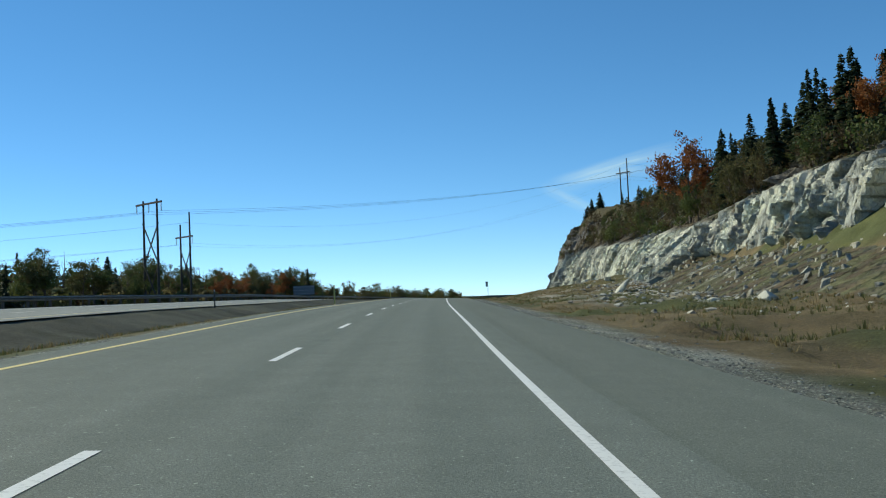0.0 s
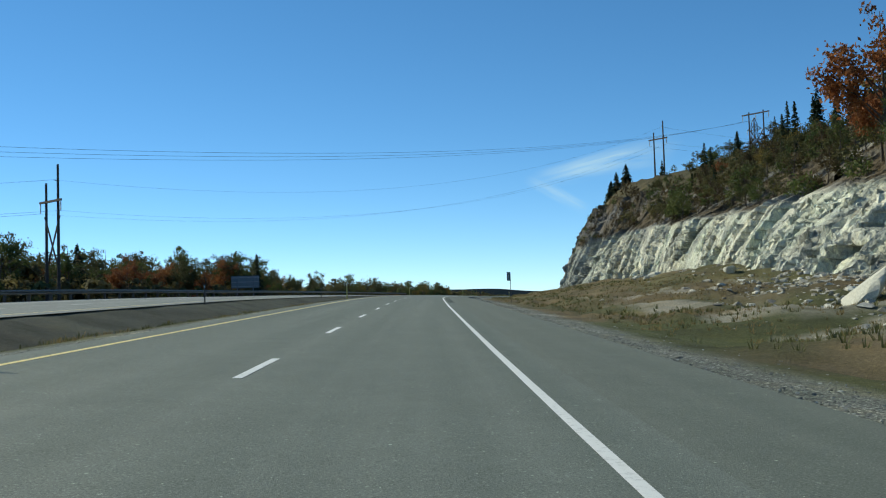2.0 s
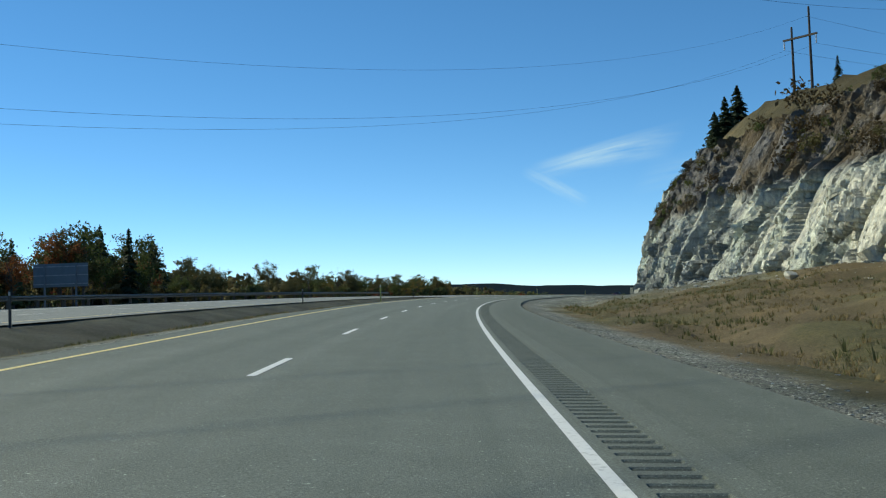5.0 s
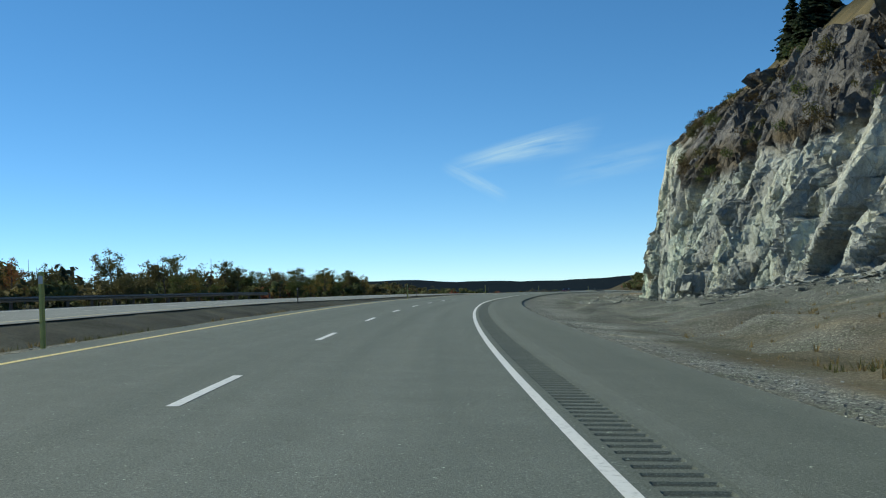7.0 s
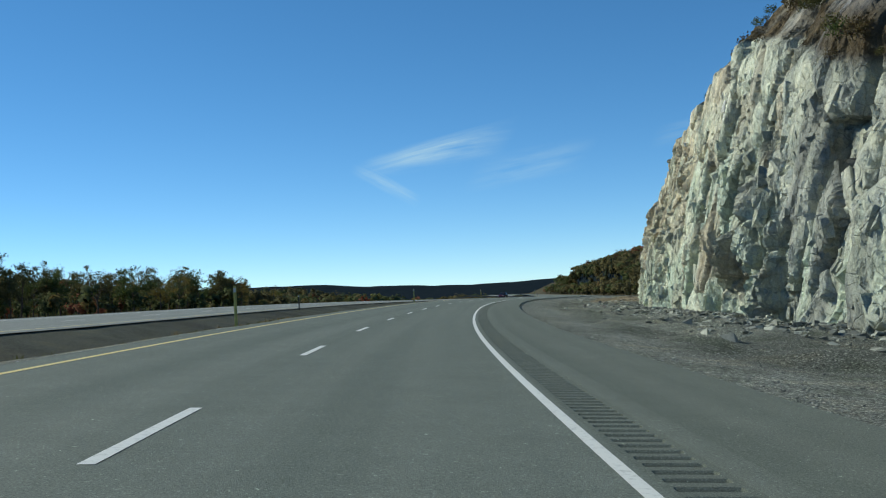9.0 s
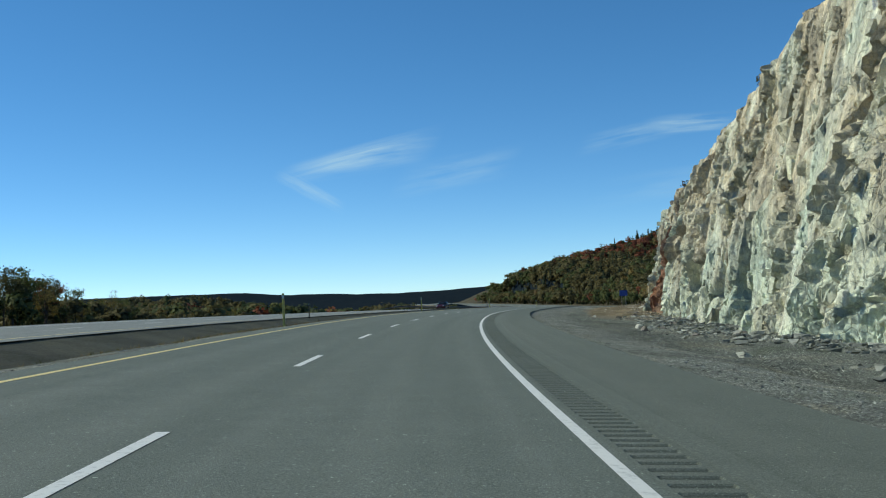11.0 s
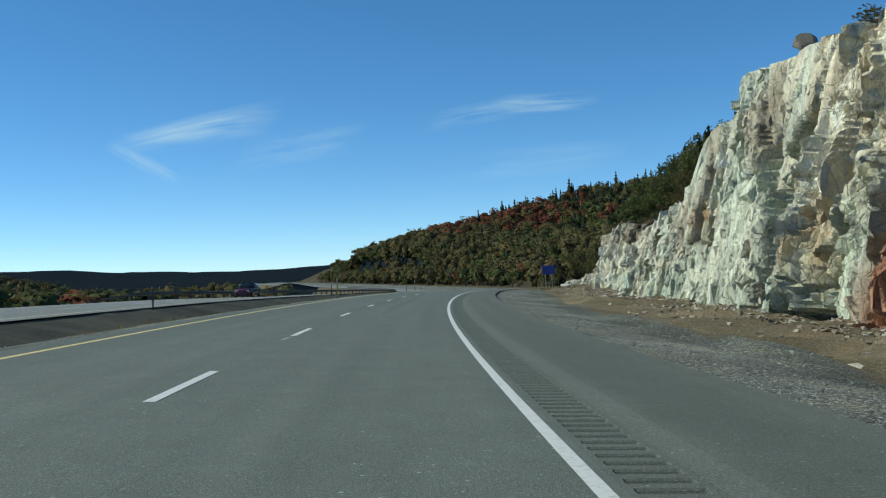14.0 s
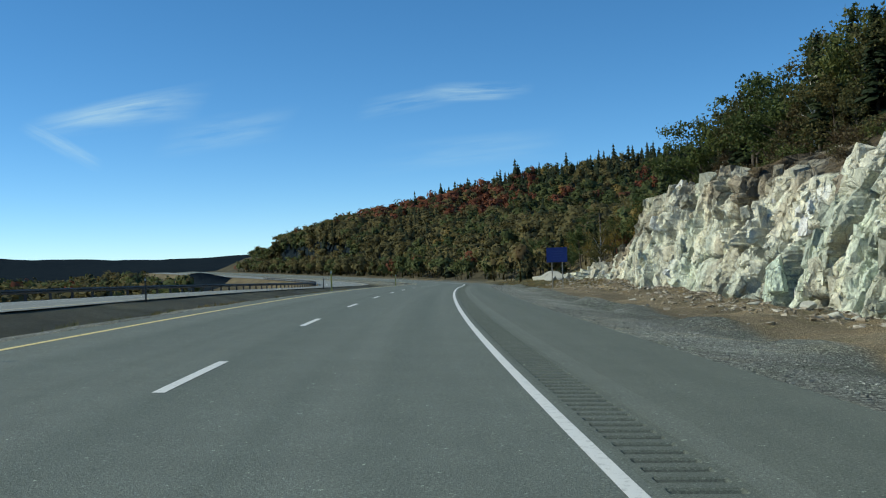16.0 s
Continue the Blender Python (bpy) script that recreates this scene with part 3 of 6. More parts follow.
def far_height(x, y):
    """The country beyond the highway: a wooded hill ahead, a valley and low ridges on the skyline."""
    base = -16 + 5 * fbm(np.stack([x / 260, y / 260, 0 * x], -1), 4, 31)
    top = 0 * x
    spine = ((304, 1172, 3, 45), (277, 1052, 10.5, 48), (309, 1010, 17, 95), (350, 990, 26, 190), (391, 961, 37, 240), (446, 920, 47, 280), (560, 830, 52, 300), (760, 700, 60, 320))
    for (ax, ay, ah, aw), (bx, by, bh, bw) in zip(spine, spine[1:]):
        f = np.clip(((x - ax) * (bx - ax) + (y - ay) * (by - ay)) / ((bx - ax) ** 2 + (by - ay) ** 2), 0, 1)
        r = np.hypot(x - ax - f * (bx - ax), y - ay - f * (by - ay)) / (aw + f * (bw - aw))
        top = np.maximum(top, (ah + f * (bh - ah) + 16) * np.clip(1 - r, 0, 1) ** 1.1)
    r = np.hypot(x, y)
    ridge = np.clip((r - 1500) / 1900, 0, 1) ** 1.3 * (46 + 16 * fbm(np.stack([x / 900, y / 900, 0 * x], -1), 4, 77))
    west = 20 * np.exp(-(((x + 420) / 260) ** 2)) * np.clip((y - 150) / 250, 0, 1) * np.clip((1500 - y) / 500, 0, 1)
    knoll = 22 * np.exp(-(np.maximum(x - 55, 0) / 65) ** 2 - ((y - 985) / 150) ** 2) * np.clip((x + 700) / 200, 0, 1)
    return base + top + ridge + west + knoll


def tint_layer(me, rgb):
    a = me.color_attributes.new("tint", "FLOAT_COLOR", "POINT")
    rgb = rgb if rgb.shape[1] == 4 else np.concatenate([rgb, np.ones((len(rgb), 1))], 1)
    a.data.foreach_set("color", rgb.astype(np.float32).ravel())


def corridor(s, d):
    S, D = np.meshgrid(s, d, indexing="ij")
    up = ground_up(S, D) + rough(S, D)
    p = at(S, D, up)
    flat = S.ravel(), D.ravel()
    n1, n2 = fbm(np.stack([flat[0] * 0.09, flat[1] * 0.16, 0 * flat[0]], -1), 4, 3), fbm(np.stack([flat[0] * 0.3, flat[1] * 0.3, 0 * flat[0]], -1), 3, 9)
    c = np.tile([0.165, 0.130, 0.074], (len(flat[0]), 1))
    green = np.clip((n1 + 0.12) * 2.2, 0, 1)[:, None] * table(flat[0], (0, 1.0), (100, 1.0), (150, 0.55), (230, 0.5), (290, 0.15))[:, None]
    c = c * (1 - green) + np.array([0.098, 0.108, 0.046]) * green
    dd = flat[1]
    stony = np.clip((flat[0] - 242) / 26 + 0.3 * n2, 0, 1) * (dd > 3.9) * (dd < 24)
    c = c * (1 - stony[:, None]) + np.array([0.205, 0.22, 0.197]) * stony[:, None]
    tan = np.clip((flat[0] - 428) / 40, 0, 1) * (dd > 9.2 + 0.8 * n1) * (dd < 24)
    c = c * (1 - tan[:, None]) + np.array([0.25, 0.205, 0.135]) * tan[:, None]
    late = np.clip((flat[0] - 610) / 15, 0, 1) * np.clip((760 - flat[0]) / 60, 0, 1) * (dd > 8.5) * (dd < 26)
    c = c * (1 - late[:, None]) + np.array([0.105, 0.098, 0.048]) * late[:, None]
    wide = table(flat[0], (0, 0.95), (250, 1.1), (330, 1.6), (640, 1.5))
    inner = table(flat[0], (0, 0.55), (120, 0.7), (260, 0.9), (460, 1.25), (640, 1.3))
    gravel = np.clip(1 - np.abs(dd - 4.1 - wide - 0.35 * n2) / (wide + 0.1), 0, 1) ** 0.35 + np.clip(1 - np.abs(dd + 6.7 + inner - 0.2 * n2) / (inner + 0.1), 0, 1) ** 0.5
    gravel = np.clip(gravel, 0, 1)[:, None]
    c = c * (1 - gravel) + np.array([0.275, 0.292, 0.268]) * gravel
    mid = ((dd < -7.2) & (dd > -16))[:, None] * 0.65
    c = c * (1 - mid * (1 - gravel)) + np.array([0.125, 0.130, 0.064]) * mid * (1 - gravel)
    # far bank of the median: dark gravel with its shade painted in
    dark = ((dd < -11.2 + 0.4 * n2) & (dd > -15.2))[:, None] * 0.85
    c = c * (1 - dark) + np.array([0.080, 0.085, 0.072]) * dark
    bare = np.clip(2.4 * n2 + 0.2, 0, 1) * np.clip((flat[0] - 66) / 12, 0, 1) * np.clip((150 - flat[0]) / 15, 0, 1) * (dd > 11.5) * (dd < 24)
    c = c * (1 - 0.8 * bare[:, None]) + np.array([0.30, 0.28, 0.235]) * 0.8 * bare[:, None]
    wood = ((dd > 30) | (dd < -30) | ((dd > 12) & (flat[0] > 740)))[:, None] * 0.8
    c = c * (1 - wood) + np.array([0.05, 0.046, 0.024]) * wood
    loose = np.clip(np.maximum(gravel[:, 0], np.maximum(0.9 * stony * (1 - tan), 0.45 * tan)), 0.12, 1) * (np.abs(dd) < 27)
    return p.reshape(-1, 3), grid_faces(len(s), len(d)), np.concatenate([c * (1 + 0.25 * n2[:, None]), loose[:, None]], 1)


def _merge(*shells):
    """Joins meshes; triangles are padded with -1 beside quads."""
    v, f, c, n = [], [], [], 0
    for a, b, d in shells:
        b = np.concatenate([b, b[:, :1] * 0 - 1], 1) if b.shape[1] == 3 else b
        v.append(a), f.append(np.where(b >= 0, b + n, -1)), c.append(d)
        n += len(a)
    return np.concatenate(v), np.concatenate(f), np.concatenate(c)


near_d = np.concatenate([[-165, -140, -115, -95, -80, -68, -60, -52, -46, -40, -34, -30, -26.6, -25.2, -20, -15.0, -14.6], np.arange(-14, -7.0, 0.6), [-6.8, -6.6, -3, 2, 3.95, 4.2], np.arange(4.6, 30, 0.7), np.arange(30, 60, 2.5), [65, 72, 80, 95, 120, 165]])
far_d = np.array([-60, -50, -40, -34, -30, -26.6, -25.2, -20, -15, -14.6, -11.4, -8.5, -6.8, -6.6, -2, 3.95, 4.2, 6.2, 9.5, 14, 20, 28, 40, 60.0])
gx = np.concatenate([-np.geomspace(120, 4300, 34)[::-1], np.linspace(-100, 160, 14), np.linspace(172, 480, 27), np.linspace(495, 900, 20), np.geomspace(930, 4300, 24)])
gy = np.concatenate([-np.geomspace(120, 4300, 12)[::-1], np.linspace(-100, 560, 24), np.linspace(580, 1100, 40), np.linspace(1120, 1500, 14), np.geomspace(1540, 4600, 26)])
ST = np.arange(-80, 1240, 10.0)
AXIS = at(ST, 0, 0)


def shell(x, y):
    """The far country, sunk out of the way where the verges of the highway cover it."""
    h = far_height(x, y)
    dist = np.hypot(x[..., None] - AXIS[:, 0], y[..., None] - AXIS[:, 1])
    k, gap = dist.argmin(-1), dist.min(-1)
    late = ST[k] > 675
    turn = np.radians(np.interp(ST[k], _ss, _h))
    side = np.where((x - AXIS[k, 0]) * np.cos(turn) - (y - AXIS[k, 1]) * np.sin(turn) > 0, 164.0, -164.0)
    rim = ground_up(ST[k], side) + AXIS[k, 2] - 0.6
    f = np.clip((gap - 166) / 140, 0, 1)
    h = np.where(late, h, rim * (1 - f) + h * f)
    sunk = np.where(late, np.clip((26 - gap) / 10, 0, 1), np.clip((150 - gap) / 15, 0, 1))
    return h * (1 - sunk) + np.minimum(h, AXIS[k, 2] - 30) * sunk


X, Y = np.meshgrid(gx, gy, indexing="ij")
H = shell(X, Y)
forest = 0.5 + 0.5 * fbm(np.stack([X.ravel() / 60, Y.ravel() / 60, 0 * X.ravel()], -1), 3, 8)[:, None]
shell_far = (np.stack([X, Y, H], -1).reshape(-1, 3), grid_faces(*X.shape), np.concatenate([np.array([0.030, 0.038, 0.028]) * (0.7 + 0.6 * forest), 0 * forest], 1))


def lie(x, y):
    """Height of the far country as its mesh has it."""
    i, j = np.clip(np.searchsorted(gx, x) - 1, 0, len(gx) - 2), np.clip(np.searchsorted(gy, y) - 1, 0, len(gy) - 2)
    f, g = (x - gx[i]) / (gx[i + 1] - gx[i]), (y - gy[j]) / (gy[j + 1] - gy[j])
    return (H[i, j] * (1 - f) + H[i + 1, j] * f) * (1 - g) + (H[i, j + 1] * (1 - f) + H[i + 1, j + 1] * f) * g


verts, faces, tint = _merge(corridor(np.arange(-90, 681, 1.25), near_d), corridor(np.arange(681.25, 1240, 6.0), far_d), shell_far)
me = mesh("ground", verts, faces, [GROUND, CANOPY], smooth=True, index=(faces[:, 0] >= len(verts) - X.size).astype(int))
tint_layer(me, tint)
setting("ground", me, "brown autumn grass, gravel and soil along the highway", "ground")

# ---- the rock face ----
def face_profile(S, V):
    """Offset and height up the cut for V from 0 at the toe to 1 behind the crest."""
    td, tu = toe(S)
    cd, cu = crest(S)
    ud, uu = upper(S)
    low = np.clip((128 - S) / 16, 0, 1)  # here a broken outcrop stands over a slope of turf and rubble
    md, mu = td + (0.42 + 0.40 * low) * (cd - td), tu + (0.5 - 0.10 * low) * (cu - tu)
    ld, lu = cd + 0.3 * (ud - cd), cu + 0.22 * (uu - cu)
    bench = np.clip((S - 268) / 10, 0, 1) * np.clip((361 - S) / 14, 0, 1)
    ld = ld - bench * 0.2 * (ud - cd)
    xs, ys = [td - 0.3, td, md, cd, ld, ud, ud + 2.2], [tu - 1.2, tu, mu, cu, lu, uu, uu - 0.5]
    ks = [0, 0.06, 0.36, 0.68, 0.78, 0.95, 1.0]
    D, U = 0 * S, 0 * S
    for a in range(6):
        f = np.clip((V - ks[a]) / (ks[a + 1] - ks[a]), 0, 1)
        D = np.where(V >= ks[a], xs[a] + (xs[a + 1] - xs[a]) * f, D)
        U = np.where(V >= ks[a], ys[a] + (ys[a + 1] - ys[a]) * f, U)
    return D, U


LOOSE = []


def rock_run(s0, s1, step, rows, chunks=0):
    s, v = np.arange(s0, s1 + step / 2, step), np.linspace(0, 1, rows)
    S, V = np.meshgrid(s, v, indexing="ij")
    D, U = face_profile(S, V)
    S = S - 0.24 * np.clip(U, -2, 20) * np.clip((S - 300) / 40, 0, 1)
    D, U = face_profile(S, V)
    # beds lean with the station, joints stand nearly upright
    tall = np.where(S < 158, 0.8, 1.0)
    q = np.stack([S + 0.24 * U, D * 0.7, (U - 0.12 * S) / tall], -1)
    q2 = np.stack([S + 0.12 * U, D * 0.7, U + 0.10 * S], -1)
    big, ebig, _ = blocks(q / np.array([4.4, 9.0, 8.5]) + 0.14 * fbm(q * np.array([0.25, 0.25, 0.06]), 2, 14)[..., None], 1, 2.2)
    mid, emid, rmid = blocks(q / np.array([1.7, 3.0, 4.3]) + 31 + 0.2 * fbm(q * np.array([0.4, 0.4, 0.1]), 2, 4)[..., None], 2, 2.7)
    sml, esml, rsml = blocks(q / np.array([0.75, 1.2, 1.9]) + 5 + 0.1 * fbm(q, 2, 8)[..., None], 3, 2.3)
    tiny, _, _ = blocks(q2 / np.array([0.42, 0.6, 0.95]) + 9, 6)
    cut = np.clip((S - 118) / 14, 0, 1) * np.clip((620 - S) / 10, 0, 1)
    slope = np.clip((128 - S) / 16, 0, 1) * np.clip((0.40 - V) / 0.06, 0, 1)
    calm = table(S, (-100, 0.9), (122, 0.9), (136, 0.5), (183, 0.5), (256, 0.6), (293, 1.05), (377, 0.95), (400, 0.72), (450, 0.72), (483, 1.0), (505, 0.9), (516, 0.6), (550, 0.6), (564, 1.1), (639, 1.2)) * (1 - 0.95 * slope)
    shatter = np.clip(0.32 + 1.9 * fbm(q * np.array([0.17, 0.15, 0.10]), 3, 12), 0.03, 1.3) * table(S, (-100, 1), (118, 1), (132, 0.5), (225, 0.6), (262, 1.0), (500, 1.0), (545, 0.75), (640, 0.8))
    top = np.clip((V - 0.70) / 0.1, 0, 1)
    brow_in = 1 - 0.45 * np.clip((V - 0.42) / 0.2, 0, 1) * np.clip((S - 345) / 20, 0, 1)
    smooth_up = 1 - 0.3 * top
    push = calm * (1.0 * big + 0.82 * mid * (0.12 + 0.88 * shatter)) + calm * shatter * 0.44 * sml - calm * table(S, (335, 0), (365, 0.85), (420, 0.85), (450, 0.7))
    push = push - 0.95 * calm * np.exp(-ebig / 0.045) - 0.42 * calm * (0.25 + shatter) * np.exp(-emid / 0.06) - 0.16 * calm * shatter * np.exp(-esml / 0.09)
    push = push + calm * (0.2 + 0.8 * shatter) * 0.15 * tiny + 0.05 * fbm(q * np.array([1.9, 1.5, 1.2]), 4, 18)
    push = push * smooth_up * brow_in * np.clip(V / 0.05, 0.1, 1) * np.clip((1 - V) / 0.06, 0, 1)
    # the buttress that stands forward of the broken face, and the deep clefts
    for place, wide, deep in ((121, 1.6, 1.6), (129, 1.2, 1.3), (139, 1.0, 0.9), (255, 3.0, -1.2), (279, 5, 0.9), (343, 4, 1.3), (363, 3, 1.0), (493.5, 1.6, 0.8), (475, 1.7, 2.0), (352, 2.4, -0.4), (398, 2.2, 1.0), (436, 1.8, 0.8), (521, 3.0, 1.2), (561, 1.3, 2.0), (566, 2.2, 0.8), (549, 1.6, 0.7), (582, 1.4, 0.8)):
        push = push - deep * np.exp(-(((S + 0.15 * U - place) / wide) ** 2)) * np.clip(V / 0.1, 0, 1) * np.clip((0.85 - V) / 0.2, 0, 1)
    P = at(S, D - push * 0.92, U + 0.22 * push * (0.3 + top))
    # colours of the stone
    n = fbm(q * 0.22, 4, 21)
    n2 = fbm(q * np.array([0.5, 0.5, 0.12]), 4, 22)
    cream, sage, grey, tan = np.array([0.80, 0.78, 0.65]), np.array([0.56, 0.645, 0.535]), np.array([0.33, 0.35, 0.335]), np.array([0.72, 0.615, 0.44])
    rust, dark, soil = np.array([0.36, 0.17, 0.10]), np.array([0.135, 0.13, 0.128]), np.array([0.105, 0.078, 0.045])
    hrel = np.clip((U - toe(S)[1]) / np.maximum(crest(S)[1] - toe(S)[1], 1), 0, 1.3)
    w = lambda f: np.clip(f, 0, 1)[..., None]  # noqa: E731
    c = cream * table(S, (-100, 0.86), (255, 0.86), (300, 1.0))[..., None]
    mix = w(table(S, (-100, 0.5), (110, 0.3), (159, 0.3), (189, 0.15), (256, 0.2), (276, 0.5), (331, 0.9), (377, 0.85), (432, 0.75), (536, 0.75), (597, 0.3)) * (1.15 - 0.75 * hrel) + 0.5 * n)
    c = c * (1 - mix) + sage * mix
    m = w(table(S, (-100, 0.6), (110, 0.6), (124, 0.65), (136, 0.35), (150, 0.15), (166, 0.15), (183, 0.12), (258, 0.35), (276, 0.7), (293, 0.95), (345, 0.8), (372, 0.45), (402, 0.1), (680, 0)) + 0.6 * n2 - 0.15)
    c = c * (1 - m) + grey * m
    m = w(table(S, (-100, 0), (356, 0), (377, 0.25), (417, 0.65), (483, 0.6), (508, 0.1), (550, 0.05), (582, 0.25), (602, 0.45), (680, 0.3)) * (0.25 + 1.1 * hrel) + 0.7 * n2 * (S > 357) - 0.12)
    c = c * (1 - m) + tan * m
    red = np.exp(-(((S + 0.38 * U - 483.2 - 0.4 * n2) / (2.3 + 2.6 * np.clip(1 - hrel, 0, 1) ** 1.6)) ** 4)) * (0.97 - 0.5 * np.clip((hrel - 0.75) / 0.2, 0, 1)) * np.clip(0.95 + 0.5 * n, 0.4, 1) + 0.25 * np.clip(n2 - 0.9, 0, 1) * (S > 473)
    c = c * (1 - w(red)) + rust * w(red)
    ochre = w(np.exp(-(((S - 521) / 2.6) ** 2) - ((U - 5.0) / 0.8) ** 2) * (0.8 + n2) + np.exp(-(((S - 494) / 2.6) ** 2) - ((U - 1.5) / 2.2) ** 2) * (0.7 + n2))
    c = c * (1 - ochre) + np.array([0.50, 0.33, 0.16]) * ochre
    stain = w((n2 - 0.35) * 1.6) * 0.45
    c = c * (1 - stain) + np.array([0.25, 0.25, 0.22]) * stain
    # weathered upper outcrop, darkened by lichen, with soil and turf on the ledges
    old = w((V - 0.66) / 0.07 + 0.35 * n) * w(table(S, (-100, 0.75), (159, 0.75), (256, 1), (349, 1), (372, 0.55), (392, 0.1), (536, 0.25), (680, 0.4)))
    c = c * (1 - old) + dark * (0.8 + 0.7 * rmid[..., None]) * old
    late = np.clip((S - 550) / 10, 0, 1)
    worn = w((V - 0.46 + 0.12 * n) / 0.08) * w(late * (0.75 + 1.0 * n2))
    c = c * (1 - worn) + np.array([0.28, 0.24, 0.18]) * (0.6 + 0.8 * rsml[..., None]) * worn
    heath = w((V - 0.715 + 0.03 * n2) / 0.03) * w(np.clip((S - 530) / 12, 0, 1) * (1.0 + 0.6 * n2))
    c = c * (1 - heath) + np.array([0.115, 0.082, 0.048]) * heath
    ledge = w((V - 0.69) / 0.04) * w(0.62 + 1.3 * n - 1.2 * np.clip((V - 0.80) / 0.05, 0, 1) * np.clip((0.93 - V) / 0.05, 0, 1) * np.clip((S - 268) / 10, 0, 1) * np.clip((361 - S) / 10, 0, 1))
    wander = fbm(np.stack([S * 0.30, D * 0.32, U * 0.6], -1), 5, 41)
    turf = w(slope * (1.75 + 1.3 * wander) + np.clip((V - 0.68) / 0.06, 0, 1) * (1.2 + wander) + (V > 0.36) * (1.3 * wander - 0.55)) * (1 - w(cut))
    c = c * (1 - ledge) + soil * ledge
    green = w(0.55 + 1.8 * fbm(np.stack([S * 0.8, D * 0.9, U], -1), 4, 47))
    c = c * (1 - turf) + (soil * (1 - green) + np.array([0.112, 0.112, 0.052]) * green) * turf
    # cracks between blocks darkened: dirt, with shade painted into the tint
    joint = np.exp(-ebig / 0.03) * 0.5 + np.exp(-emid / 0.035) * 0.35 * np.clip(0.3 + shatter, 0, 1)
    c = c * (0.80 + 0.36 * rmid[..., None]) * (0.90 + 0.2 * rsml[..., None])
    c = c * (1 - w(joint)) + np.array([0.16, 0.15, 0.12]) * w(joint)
    body = P.reshape(-1, 3), grid_faces(len(s), rows), c.reshape(-1, 3)
    if chunks:
        LOOSE.append(broken_blocks(s, v, P, c, chunks))
    return body


def block_shape(rng):
    """One angular block of rock: a box with jittered and broken corners."""
    bm = bmesh.new()
    for x in (-1, 1):
        for y in (-1, 1):
            for z in (-1, 1):
                p = np.array([x, y, z]) * rng.uniform(0.55, 1.0, 3)
                for _ in range(1 if rng.random() < 0.6 else 2):
                    bm.verts.new(p + rng.normal(size=3) * 0.12)
    bmesh.ops.convex_hull(bm, input=bm.verts)
    bmesh.ops.delete(bm, geom=[v for v in bm.verts if not v.link_faces], context="VERTS")
    bmesh.ops.triangulate(bm, faces=bm.faces)
    bm.verts.index_update()
    v, f = np.array([v.co[:] for v in bm.verts]), np.array([[q.index for q in t.verts] for t in bm.faces])
    bm.free()
    return v, f


_rb = np.random.default_rng(19)
BLOCKS = [block_shape(_rb) for _ in range(24)]


def broken_blocks(s, v, P, c, count):
    """Angular blocks that stand out of the blasted face, bedded in it and leaning with the joints."""
    n, base, vs, fs, cs = 0, 0, [], [], []
    while n < count:
        i = int(_rb.integers(3, len(s) - 3))
        j = int(len(v) * _rb.uniform(0.06, 0.95 if 262 < s[i] < 345 else 0.74 if s[i] > 532 else 0.60))
        if fbm(np.array([s[i] * 0.16, v[j] * 4.0, 3.0]), 3, 44) + 0.25 < _rb.uniform(-0.6, 0.6):
            continue
        n += 1
        a, f = BLOCKS[int(_rb.integers(len(BLOCKS)))]
        r = (0.11 + 0.48 * _rb.random() ** 2.6) * (1.15 if s[i] > 532 and v[j] > 0.5 else 0.58 if s[i] < 132 and v[j] < 0.42 else 1.0)
        size = np.array([r * _rb.uniform(0.6, 1.2), r * _rb.uniform(0.5, 1.0), r * _rb.uniform(0.7, 2.0)])
        turn = Euler((radians(_rb.normal() * 16), radians(10 + _rb.normal() * 20), radians(-heading(s[i]) + _rb.normal() * 30))).to_matrix()
        m = (a * size) @ np.array(turn).T
        vs.append(m + P[i, j] + np.array([math.cos(radians(heading(s[i]))), -math.sin(radians(heading(s[i]))), 0]) * size[1] * _rb.uniform(0.2, 0.8))
        fs.append(f + base)
        base += len(a)
        stone_tint = np.maximum(c[i, j], (0.40, 0.385, 0.33)) if s[i] < 130 else c[i, j]  # pale stones lie in the turf
        cs.append(np.tile(stone_tint * _rb.uniform(0.75, 1.2), (len(a), 1)))
    return np.concatenate(vs), np.concatenate(fs), np.concatenate(cs)


verts, faces, tint = _merge(rock_run(30, 158, 0.26, 92, 1300), rock_run(158, 294, 0.24, 100, 350), rock_run(294, 460, 0.16, 140, 2800), rock_run(460, 638, 0.14, 140, 2200))
me = mesh("rock_cut", verts, faces, ROCK, smooth=True)
me.set_sharp_from_angle(angle=radians(13))
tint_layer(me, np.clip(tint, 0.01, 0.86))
loose = [np.concatenate(q) for q in zip(*[(a, b + sum(len(o[0]) for o in LOOSE[:k]), c) for k, (a, b, c) in enumerate(LOOSE)])]
shards = mesh("rock_shards", loose[0], loose[1], ROCK)
tint_layer(shards, np.clip(loose[2], 0.01, 0.8))
setting("rock_shards", shards, "angular broken shards standing out of the rock face", "rock", "stuff")
setting("rock_cut", me, "blasted rock cut of pale green-grey and tan stone beside the road", "rock face")

# ---- plants ----
rng = np.random.default_rng(7)


